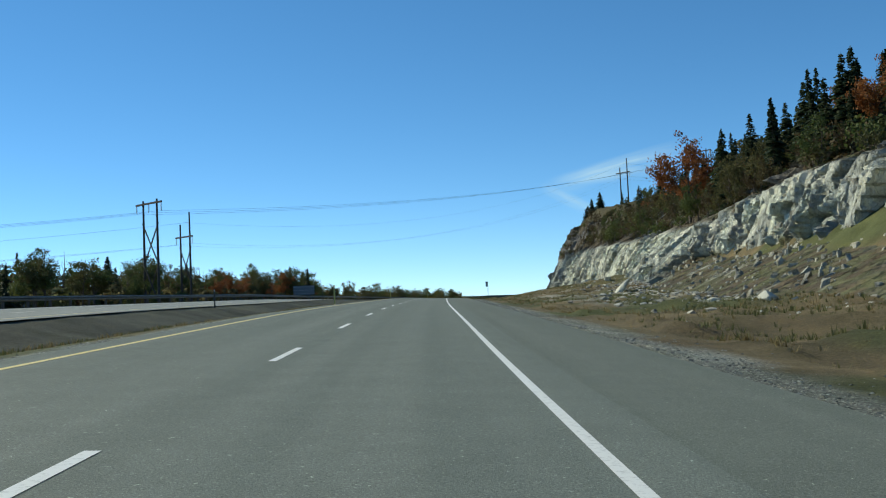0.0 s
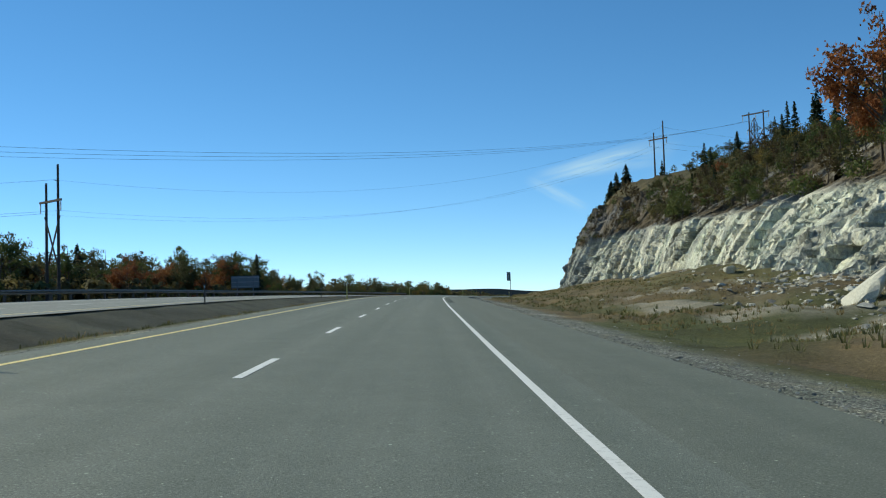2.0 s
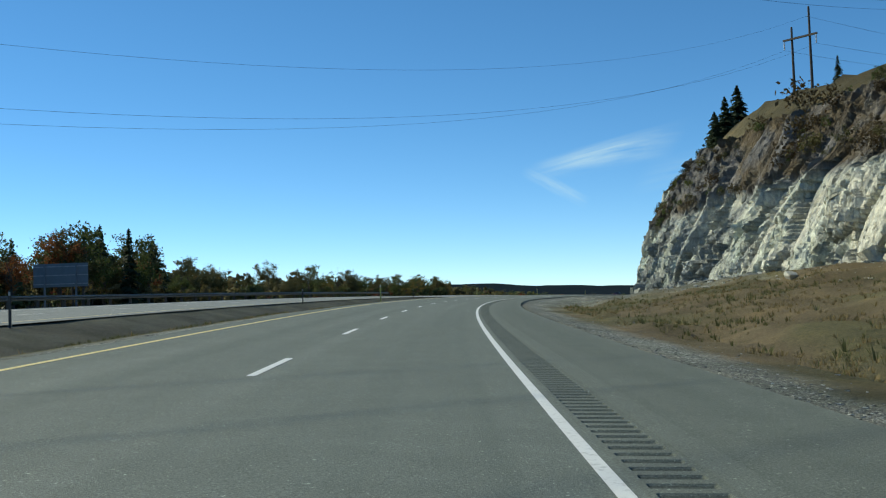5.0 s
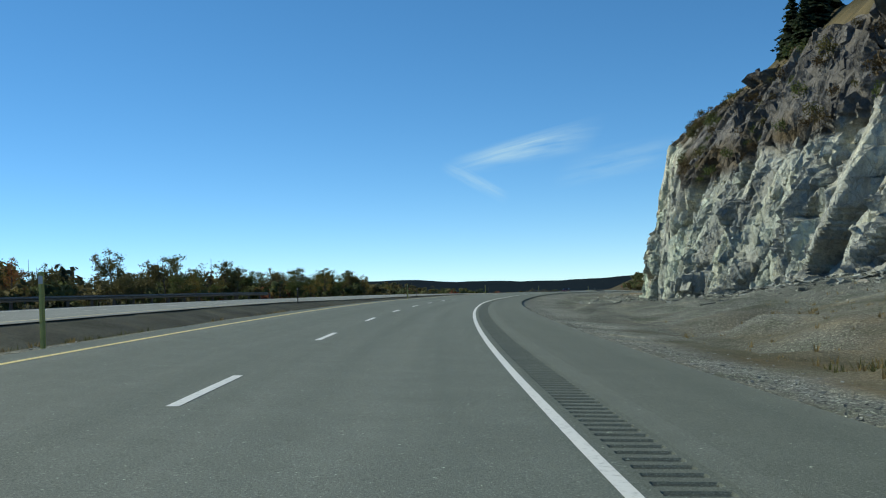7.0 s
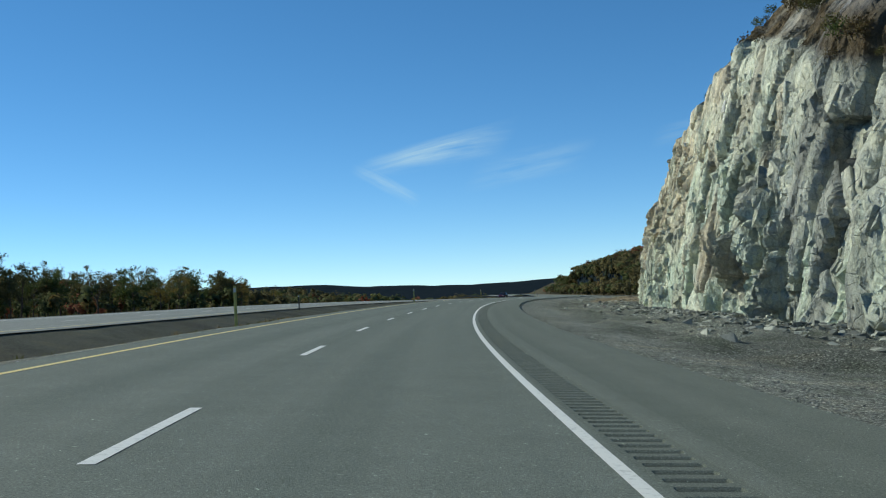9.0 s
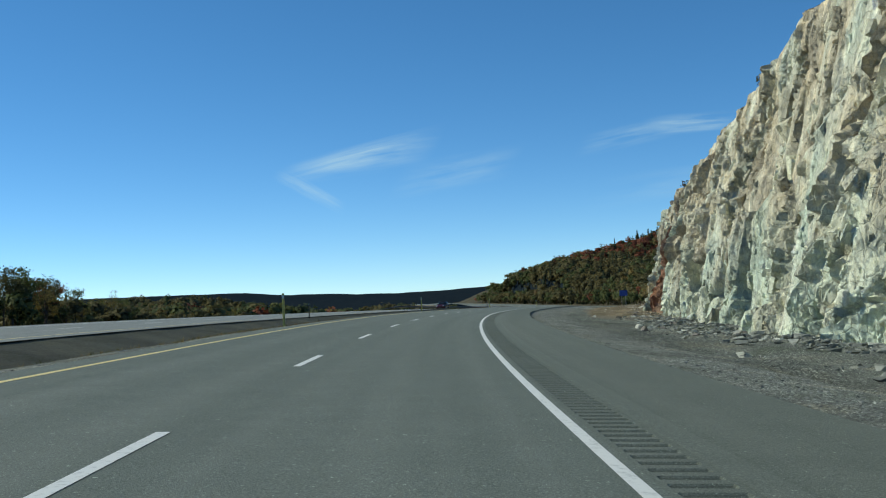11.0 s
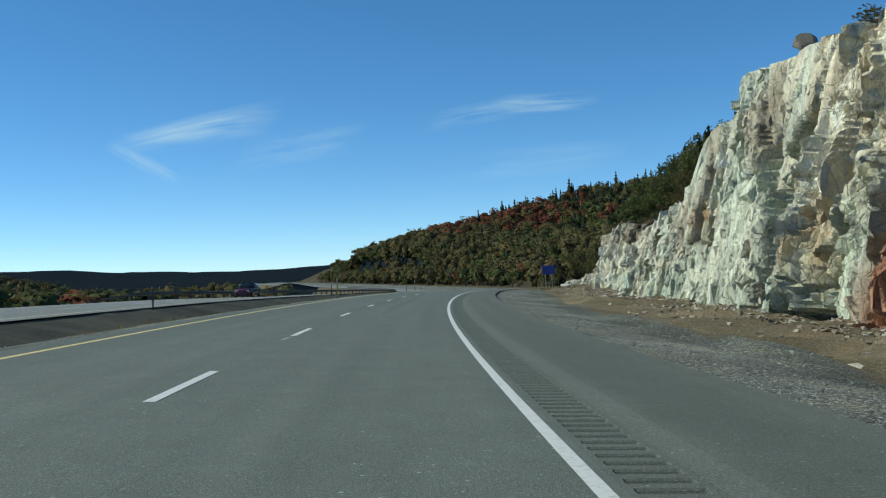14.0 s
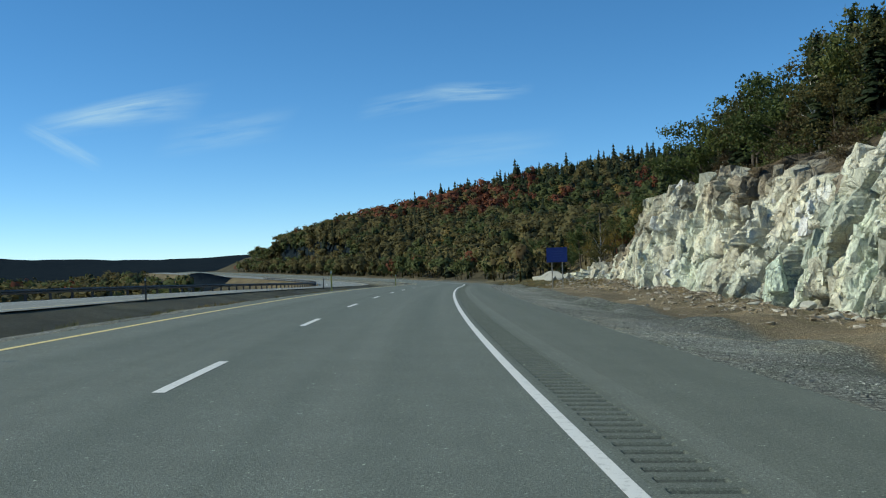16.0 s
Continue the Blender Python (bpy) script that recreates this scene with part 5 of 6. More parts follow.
def wood(name, places, heights, kinds, label):
    v, f, idx, nor, n = [], [], [], [], 0
    for p, h, k in zip(places, heights, kinds):
        shapes = SHAPES[0 if k == 0 else 1]
        a, b = shapes[int(rng.integers(len(shapes)))]
        turned = rng.uniform(0, 6.28)
        c, s = math.cos(turned), math.sin(turned)
        w = h * rng.uniform(0.8, 1.25) * (1.0 if k == 0 else 1.15)
        q = np.stack([(a[:, 0] * c - a[:, 1] * s) * w, (a[:, 0] * s + a[:, 1] * c) * w, a[:, 2] * h], -1) + p
        v.append(q)
        out = q - p - [0, 0, (0.45 if k else 0.3) * h]  # the crown shades as one rounded mass
        out[:, 2] = out[:, 2] * 0.8 + 0.10 * h
        nor.append(out / np.maximum(np.linalg.norm(out, axis=1)[:, None], 1e-6))
        f.extend([[i + n for i in face] for face in b])
        idx += [k] * len(b)
        n += len(q)
    me = mesh(name, np.concatenate(v), f, FOREST, smooth=True, index=idx)
    me.normals_split_custom_set_from_vertices(np.concatenate(nor).tolist())
    setting(name, me, label, "forest", "stuff")


def mix_of(p, shares, seed):
    """Kinds by share, in drifts rather than salt and pepper."""
    n = 0.5 + 0.5 * fbm(np.stack([p[:, 0] / 45, p[:, 1] / 45, 0 * p[:, 0]], -1), 3, seed)
    u = np.clip(0.55 * (np.argsort(np.argsort(n)) / len(n)) + 0.45 * rng.random(len(n)), 0, 0.999)
    return np.searchsorted(np.cumsum(shares), u)


# the hillside ahead
az, run = np.radians(rng.uniform(14, 52, 30000)), np.sqrt(rng.uniform(0.03, 1, 30000)) * 640
x, y = 86 + run * np.sin(az), 491 + run * np.cos(az)
away = np.hypot(x[:, None] - AXIS[:, 0], y[:, None] - AXIS[:, 1])
near_k, gap = away.argmin(1), away.min(1)
turn = np.radians(np.interp(ST[near_k], _ss, _h))
right = (x - AXIS[near_k, 0]) * np.cos(turn) - (y - AXIS[near_k, 1]) * np.sin(turn) > 0
z = far_height(x, y)
keep = right & (gap > np.interp(ST[near_k], [640, 720, 900], [31, 16, 14])) & (ST[near_k] > 640) & (z > -15)
x, y, near_k, gap = [a[keep][:4600] for a in (x, y, near_k, gap)]
inside = np.where(ST[near_k] > 675, 58, 165)
side = ground_up(ST[near_k], np.minimum(gap, inside)) + AXIS[near_k, 2]
far = np.maximum(shell(x, y), lie(x, y))
z = np.where(gap < inside, np.maximum(side, far), far)
skirt_s, skirt_d = np.concatenate([rng.uniform(870, 1140, 600), rng.uniform(930, 1050, 420)]), np.concatenate([rng.uniform(15, 80, 600), rng.uniform(15, 62, 420)])
more = at(skirt_s, skirt_d, ground_up(skirt_s, np.minimum(skirt_d, 58)))
x, y, gap = np.concatenate([x, more[:, 0]]), np.concatenate([y, more[:, 1]]), np.concatenate([gap, skirt_d])
z = np.concatenate([z, np.maximum(more[:, 2], np.maximum(shell(more[:, 0], more[:, 1]), lie(more[:, 0], more[:, 1]))) + 0.6])
p = np.stack([x, y, z - 0.4], -1)
kinds = mix_of(p, (0.12, 0.45, 0.33, 0.05, 0.05), 51)
drift = fbm(np.stack([x / 70, y / 70, 0 * x], -1), 3, 57)
u = rng.random(len(x))
kinds = np.where((u < 0.65 * np.clip((z - 13) / 8, 0, 1) * np.clip(0.45 + 1.6 * drift, 0, 1)), 3, kinds)
kinds = np.where(rng.random(len(x)) < 0.55 * np.clip((z - 22) / 12, 0, 1), 0, kinds)
wood("forest", p, rng.uniform(7.0, 13.5, len(p)) * np.where(kinds == 0, rng.uniform(0.65, 1.25, len(p)), 0.95) * np.interp(gap, [14, 60], [0.75, 1.0]), kinds, "mixed autumn forest on the hillside, spruce with red and olive broadleaf")

# the valley on the outer side, and the back rows of the wood across the highway
s, d = rng.uniform(505, 1150, 3000), -(rng.uniform(0.16, 1, 3000) ** 1.6) * 560
far_off = d < np.interp(s, [505, 690, 720], [-105, -100, -58])
s, d = s[far_off], d[far_off]
p = at(s, d, 0)
lim = np.where(s > 681, -60, -160)
p[:, 2] = np.where(d > lim, ground_up(s, np.maximum(d, -160)) + np.interp(s, _ss, _z), shell(p[:, 0], p[:, 1])) - 0.4
p = p[p[:, 2] < 0.5]
kinds = mix_of(p, (0.15, 0.44, 0.32, 0.03, 0.06), 52)
wood("forest", p, np.clip(np.interp(p[:, 1], [450, 650, 800, 1000], [9.0, 8.0, 4.4, 2.8]) - 4.0 * rng.random(len(p)) ** 1.5 - p[:, 2], 3.5, 15), kinds, "mixed forest of spruce and olive broadleaf in the valley")
s = rng.uniform(500, 720, 420)
d = -58 - 40 * rng.random(420)
p = on_ground(s, d, 0.3)
wood("forest", p, np.clip(table(s, (500, 6.0), (600, 5.0), (720, 4.0)) * rng.uniform(0.5, 1.1, 420) - ground_up(s, d), 4, 18), mix_of(p, (0.10, 0.46, 0.34, 0.04, 0.06), 58), "olive and green broadleaf wood below the far road")
s, d = rng.uniform(690, 900, 300), 13.5 + 40 * rng.random(300)
p = at(s, d, ground_up(s, d) - 0.3)
wood("forest", p, rng.uniform(5.5, 10.5, 300), mix_of(p, (0.10, 0.42, 0.36, 0.06, 0.06), 59), "mixed trees at the foot of the wooded hill")
x, y = rng.uniform(-190, 170, 1100), rng.uniform(800, 1040, 1100)
far = np.hypot(x[:, None] - AXIS[:, 0], y[:, None] - AXIS[:, 1]).min(1) > 62
p = np.stack([x, y, shell(x, y) - 0.4], -1)[far]
wood("forest", p, rng.uniform(7.5, 12.0, len(p)), mix_of(p, (0.30, 0.42, 0.20, 0.04, 0.04), 55), "mixed forest on a low knoll beyond the highway")
s, d = rng.uniform(142, 500, 520), -rng.uniform(70, 115, 520)
p = on_ground(s, d, 0.3)
wood("forest", p, rng.uniform(6, 10.5, len(p)) * table(s, (142, 0.9), (200, 1.15), (260, 1.1), (420, 0.95), (520, 0.85)), mix_of(p, (0.18, 0.45, 0.2, 0.10, 0.07), 53), "autumn broadleaf wood with some spruce across the highway")
s, d = rng.uniform(150, 520, 420), -rng.uniform(49, 64, 420)
p = on_ground(s, d, 0.3)
wood("forest", p, rng.uniform(2.6, 5.6, len(p)), mix_of(p, (0.04, 0.50, 0.34, 0.06, 0.06), 56), "low olive and brown undergrowth at the edge of the wood across the highway")
s, d = rng.uniform(60, 235, 220), rng.uniform(62, 110, 220)
p = on_ground(s, d, 0.3)
wood("forest", p, rng.uniform(6, 10, len(p)), mix_of(p, (0.6, 0.2, 0.12, 0.06, 0.02), 54), "dark spruce wood on top of the hill")


# ---- ground cover ----
def tufts(name, s, d, height, material, label, blades=6):
    n = len(s)
    base = np.repeat(on_ground(s, d, 0.03), blades, 0)
    m = len(base)
    a = rng.uniform(0, 2 * np.pi, m)
    h = np.repeat(height * rng.uniform(0.5, 1.4, n), blades) * rng.uniform(0.6, 1.1, m)
    foot = base + np.stack([np.cos(a), np.sin(a), 0 * a], -1) * rng.uniform(0, 0.12, (m, 1))
    side = np.stack([-np.sin(a), np.cos(a), 0 * a], -1) * (0.012 + 0.05 * h[:, None])
    tip = foot + np.stack([np.cos(a), np.sin(a), 0 * a], -1) * (h * rng.uniform(0.2, 0.8, m))[:, None] + np.stack([0 * h, 0 * h, h], -1)
    v = np.stack([foot - side, foot + side, tip], 1).reshape(-1, 3)
    setting(name, mesh(name, v, np.arange(3 * m).reshape(-1, 3), material), label, "grass", "stuff")


def patchy(s, d, seed, bias):
    return fbm(np.stack([s * 0.12, d * 0.2, 0 * s], -1), 3, seed) + bias > rng.uniform(-0.5, 0.5, len(s))


s, d = rng.uniform(2, 305, 22000), 7.5 + 18 * rng.random(22000) ** 1.3
k = (d < toe(s)[0] - 0.3) & patchy(s, d, 61, -0.05) & (rng.random(len(s)) < np.clip((272 - s) / 35, 0, 1))
tufts("dry_grass", s[k], d[k], 0.17, DRY_GRASS, "dry brown roadside grass on the verge")
s, d = rng.uniform(2, 250, 9000), 7.6 + 15 * rng.random(9000)
k = (d < toe(s)[0] - 0.3) & patchy(s, d, 62, -0.15)
tufts("green_weeds", s[k], d[k], 0.24, GREEN_GRASS, "patches of green weeds on the verge", 7)
s, d = rng.uniform(2, 640, 22000), -8.6 - 3.6 * rng.random(22000)
k = patchy(s, d, 63, 0.2) & (rng.random(len(s)) < table(s, (0, 1), (260, 0.9), (330, 0.45), (640, 0.4)))
tufts("median_grass", s[k], d[k], 0.15, GREEN_GRASS, "short green and brown grass in the median ditch")
s, d = rng.uniform(2, 640, 9000), -8.4 - 4.0 * rng.random(9000)
k = patchy(s, d, 64, 0.0)
tufts("median_grass", s[k], d[k], 0.15, DRY_GRASS, "short dry grass in the median ditch")
s, d = rng.uniform(600, 700, 5000), 8.6 + 18 * rng.random(5000)
tufts("dry_grass", s, d, 0.25, DRY_GRASS, "dry grass on the verge by the road sign")


def stone(rng, facets=9):
    """One broken stone of a few flat faces."""
    bm = bmesh.new()
    for v in rng.normal(size=(facets, 3)):
        bm.verts.new(v / np.linalg.norm(v) * rng.uniform(0.65, 1.1))
    bmesh.ops.convex_hull(bm, input=bm.verts)
    bmesh.ops.delete(bm, geom=[v for v in bm.verts if not v.link_faces], context="VERTS")
    bmesh.ops.triangulate(bm, faces=bm.faces)
    bm.verts.index_update()
    v, f = np.array([v.co[:] for v in bm.verts]), np.array([[q.index for q in t.verts] for t in bm.faces])
    bm.free()
    return v, f


STONES = [stone(r0, 7) for _ in range(10)]
ROCKS = [stone(r0, 13) for _ in range(10)]


def strewn(name, places, sizes, material, label, shapes, flat=0.6):
    v, f, n = [], [], 0
    for p, r in zip(places, sizes):
        a, b = shapes[int(rng.integers(len(shapes)))]
        t = rng.uniform(0, 6.28)
        c, q = math.cos(t), math.sin(t)
        m = a * np.array([r * rng.uniform(0.8, 1.5), r, r * flat])
        v.append(np.stack([m[:, 0] * c - m[:, 1] * q, m[:, 0] * q + m[:, 1] * c, m[:, 2]], -1) + p)
        f.append(b + n)
        n += len(a)
    setting(name, mesh(name, np.concatenate(v), np.concatenate(f), material), label, "stones", "stuff")


s, d = rng.uniform(3, 640, 24000), np.abs(rng.normal(0, 1.0, 24000))
d = 4.22 + d * table(s, (3, 1.15), (280, 1.2), (320, 2.3), (640, 2.0))
strewn("gravel", on_ground(s, d, 0.0), 0.020 + 0.042 * rng.random(24000) ** 2.2, GRAVEL, "grey crushed gravel along the paved shoulder", STONES)
s, d = rng.uniform(5, 600, 5000), -6.9 - np.abs(rng.normal(0, 0.6, 5000))
strewn("gravel", on_ground(s, d, 0.0), 0.02 + 0.035 * rng.random(5000) ** 2, GRAVEL, "grey crushed gravel along the median edge", STONES)
s = rng.uniform(252, 458, 18000)
d = toe(s)[0] + 0.6 - np.abs(rng.normal(0, 1, 18000)) * table(s, (252, 1.8), (285, 3.0), (330, 3.4), (440, 3.0), (458, 2.2))
k = d > 6.6
strewn("rubble", on_ground(s, d, 0.0)[k], (0.055 + 0.36 * rng.random(18000) ** 4.2)[k], RUBBLE, "grey-green broken rock fallen at the foot of the cut", STONES)
s = rng.uniform(445, 630, 9000)
d = toe(s)[0] + 0.6 - np.abs(rng.normal(0, 1.0, 9000)) * 3.0
strewn("rubble", on_ground(s, d, 0.0), 0.045 + 0.26 * rng.random(9000) ** 4, RUBBLE_TAN, "tan and pale broken rock fallen at the foot of the cut", STONES)
s = np.concatenate([rng.uniform(40, 290, 1400), rng.uniform(70, 135, 2600)])
d = toe(s)[0] + 1.0 - np.abs(rng.normal(0, 1, 4000)) * table(s, (40, 5.0), (135, 4.0), (290, 4.5))
k = d > 8.5
strewn("rubble", on_ground(s, d, 0.02)[k], (0.05 + 0.34 * rng.random(4000) ** 4)[k], RUBBLE_PALE, "pale stones scattered through the grass below the cut", ROCKS)


# ---- boulders, one by one ----
def boulder(s, d, r, label, material, flat=0.7, lean=None, group="boulders at the foot of the cut"):
    bm = bmesh.new()
    bmesh.ops.create_icosphere(bm, subdivisions=3, radius=1.0)
    p = np.array([v.co[:] for v in bm.verts])
    seed = int(rng.integers(1e6))
    cut = rng.normal(size=(15, 3))
    cut /= np.linalg.norm(cut, axis=1)[:, None]
    q = p * (1 + 0.10 * fbm(p * 1.5 + seed % 97, 3, seed % 50)[:, None])
    for c in cut:
        over = np.maximum(q @ c - rng.uniform(0.42, 0.8), 0)
        q -= over[:, None] * c
    for v, c in zip(bm.verts, q):
        v.co = c * np.array([r * 1.25, r, r * flat])
    me = bpy.data.meshes.new("boulder")
    bm.to_mesh(me)
    bm.free()
    me.materials.append(material)
    ob = tagged(new("boulder", me), label, "boulder", group)
    ob.matrix_basis = Matrix.Translation(Vector(on_ground(s, d, -0.25 * r * flat))) @ Matrix.Rotation(rng.uniform(0, 6.28), 4, "Z")
    if lean:
        ob.matrix_basis = Matrix.Translation(Vector(on_ground(s, d, -0.3))) @ Euler([radians(a) for a in lean]).to_matrix().to_4x4()
    return ob


PALE = stone_material("pale_boulder", (0.42, 0.41, 0.35), (0.52, 0.51, 0.44), (0.6, 0.59, 0.52))
DARKER = stone_material("grey_boulder", (0.14, 0.13, 0.115), (0.22, 0.20, 0.18), (0.3, 0.28, 0.24))
for _ in range(46):
    s = rng.uniform(405, 470)
    boulder(s, toe(s)[0] - rng.uniform(0.5, 6.5), 0.12 + 0.22 * rng.random() ** 2, "pale boulder on the gravel below the rock face", PALE if rng.random() < 0.3 else DARKER)
boulder(418, 11.0, 0.42, "rounded cream boulder on the gravel below the rock face", PALE)
boulder(421, 12.5, 0.50, "dark grey boulder on the gravel below the rock face", DARKER)
boulder(411, 10.5, 0.40, "dark grey boulder on the gravel below the rock face", DARKER)
for _ in range(30):
    s = rng.uniform(40, 240)
    boulder(s, toe(s)[0] - rng.uniform(-1, 7), 0.2 + 0.6 * rng.random() ** 3, "pale boulder in the grass below the rock face", PALE, group="boulders in the grass")
for _ in range(14):
    s = rng.uniform(520, 622)
    boulder(s, toe(s)[0] - rng.uniform(0.2, 2.4), 0.15 + 0.35 * rng.random() ** 2, "tan boulder on the soil below the rock face", PALE)
boulder(111.0, 19.8, 1.75, "pale angular slab leaning on the rubble slope", PALE, 0.26, (8, -52, -10), "boulders in the grass")
for s, d, r in ((662, 15, 1.4), (668, 16, 1.9), (675, 17, 1.6), (652, 17, 1.2), (684, 18, 2.2), (692, 17, 2.0)):
    boulder(s, d, r, "pale rock outcrop in the grass behind the road sign", PALE, 0.8, group="outcrops by the sign")

dark_block = boulder(503, 23.0, 1.1, "dark weathered boulder on the brow of the cut", DARKER, 0.7)
dark_block.matrix_basis = Matrix.Translation(Vector(at(503, 22.6, crest(503)[1] + 0.5))) @ Matrix.Rotation(0.6, 4, "Z")

# ---- roadside things ----
def guard_rail(s0, s1, d, label, turned_down=False):
    """Steel W-beam on posts along the outer edge of the far carriageway."""
    ob = thing("guardrail", label, "guardrail")
    prof = np.array([(0.0, 0.44), (0.0, 0.47), (-0.08, 0.51), (-0.08, 0.56), (0.0, 0.60), (-0.08, 0.64), (-0.08, 0.69), (0.0, 0.73), (0.0, 0.76)])
    s = np.arange(s0, s1, 1.9)
    fall = np.clip((s - s0) / 12.0, 0, 1) if turned_down else np.ones(len(s))
    S, K = np.meshgrid(s, np.arange(len(prof)), indexing="ij")
    F = fall[:, None]
    D = d - prof[K, 0] - 0.5 * (1 - F)
    U = far_up(S, D) - 0.15 + prof[K, 1] * F + 0.12
    v = at(S, D, U).reshape(-1, 3)
    w = at(S, D - 0.012, U).reshape(-1, 3)
    f = grid_faces(*S.shape)
    part("rail", (np.concatenate([v, w]), np.concatenate([f, f[:, ::-1] + len(v)])), RAIL, ob, "dull galvanised W-beam rail")
    bm = bmesh.new()
    box(bm, (0.15, 0.20, 0.95), (0, 0, 0.20), bevel=0.01)
    post_mesh = bpy.data.meshes.new("post")
    bm.to_mesh(post_mesh)
    bm.free()
    post_mesh.materials.append(POST_DARK)
    for k, q in enumerate(np.arange(s0 + 2, s1, 3.81)):
        if turned_down and q - s0 < 9:
            continue
        o = part("post", post_mesh, POST_DARK, ob)
        o.matrix_basis = standing(q, d - 0.13, float(far_up(q, d)) - 0.03)


guard_rail(-88, 341, -25.9, "steel guardrail along the outer edge of the far road")
guard_rail(517, 900, -25.9, "steel guardrail with a turned-down end on the far road", True)


def marker_post(s, d, yellow, h):
    place = standing(s, d, float(ground_up(s, d)) - 0.05)
    if yellow:
        ob = thing("marker_post", "yellow-green flexible marker post on the gravel edge", "marker post", "yellow marker posts", place)
        bm = bmesh.new()
        box(bm, (0.11, 0.03, h), (0, 0, h / 2), bevel=0.008)
        box(bm, (0.03, 0.05, h * 0.98), (0, -0.015, h / 2))
        part("blade", bm, POST_YELLOW, ob)
        part("reflector", box(bmesh.new(), (0.085, 0.008, 0.16), (0, -0.045, h - 0.16)), SIGN_WHITE, ob, "pale reflector strip")
    else:
        ob = thing("marker_post", "slim dark marker post at the median edge", "marker post", "dark marker posts", place)
        part("blade", box(bmesh.new(), (0.09, 0.06, h), (0, 0, h / 2), bevel=0.01), POST_DARK, ob)
        part("reflector", box(bmesh.new(), (0.075, 0.01, 0.12), (0, -0.036, h - 0.12)), STEEL, ob, "grey reflector")


for s in (79, 157, 245, 326, 396, 456, 518, 576, 634):
    marker_post(s, -7.5, True, 1.55)
for s in (8, 70, 132, 195, 248, 310, 375, 437, 498, 557, 620):
    marker_post(s, -14.75, False, 1.35)


def kilometre_sign(s, d):
    ob = thing("kilometre_sign", "narrow dark green kilometre marker on a slim steel post", "road sign", place=standing(s, d, float(ground_up(s, d)) + 0.12, -4))
    part("post", box(bmesh.new(), (0.055, 0.055, 3.15), (0.17, 0.04, 1.1), bevel=0.006), POST_DARK, ob)
    face = part("panel", box(bmesh.new(), (0.31, 0.012, 0.80), (0.0, 0.0, 2.30), bevel=0.004), GREEN_SIGN, ob, "green panel with white border and bars")
    for x, z, w, h in ((0, 2.685, 0.29, 0.012), (0, 1.915, 0.29, 0.012), (-0.143, 2.30, 0.012, 0.77), (0.143, 2.30, 0.012, 0.77), (0, 2.59, 0.17, 0.05), (0, 2.50, 0.11, 0.025), (0, 2.36, 0.11, 0.15), (0, 2.17, 0.11, 0.14), (0, 2.0, 0.03, 0.13)):
        part("mark", box(bmesh.new(), (w, 0.004, h), (x, -0.0085, z)), SIGN_WHITE, face)


kilometre_sign(158.6, 7.35)


def big_sign_back(s, d):
    ob = thing("sign_back", "grey back of a wide road sign on two posts", "road sign", place=standing(s, d, float(ground_up(s, d)) - 0.2, 4))
    g = 2.0
    panel = part("panel", box(bmesh.new(), (5.4, 0.05, 2.3), (0, 0, g + 1.95), bevel=0.02), STEEL_DULL, ob)
    for z in (g + 1.1, g + 1.95, g + 2.8):
        part("stiffener", box(bmesh.new(), (5.4, 0.05, 0.09), (0, -0.052, z)), STEEL, panel)
    for x in (-1.55, 1.55):
        part("post", box(bmesh.new(), (0.15, 0.12, g + 3.1), (x, -0.14, (g + 3.1) / 2), bevel=0.01), STEEL_DULL, ob, "grey steel post")


big_sign_back(256.4, -40.7)


def blue_sign(s, d):
    ob = thing("blue_sign", "small blue road sign on two pale posts in the grass", "road sign", place=standing(s, d, float(ground_up(s, d)) - 0.15, -3))
    face = part("panel", box(bmesh.new(), (1.85, 0.02, 1.32), (0, 0, 3.35), bevel=0.008), BLUE, ob)
    for z, w in ((3.66, 1.0), (3.45, 1.2), (3.22, 0.75), (2.98, 1.1)):
        part("mark", box(bmesh.new(), (w, 0.004, 0.06), (0.05, -0.0125, z)), BLUE_DIM, face)
    for x in (-0.46, 0.46):
        part("post", box(bmesh.new(), (0.10, 0.10, 3.95), (x, 0.062, 1.97), bevel=0.01), PALE_WOOD, ob, "pale square wooden post")


PALE_WOOD = plain("pale_post_wood", (0.42, 0.38, 0.31), 0.8, vary=0.2, scale=8)
BLUE_DIM = plain("faded_sign_mark", (0.022, 0.055, 0.25), 0.5, vary=0.1)
blue_sign(596, 10.05)


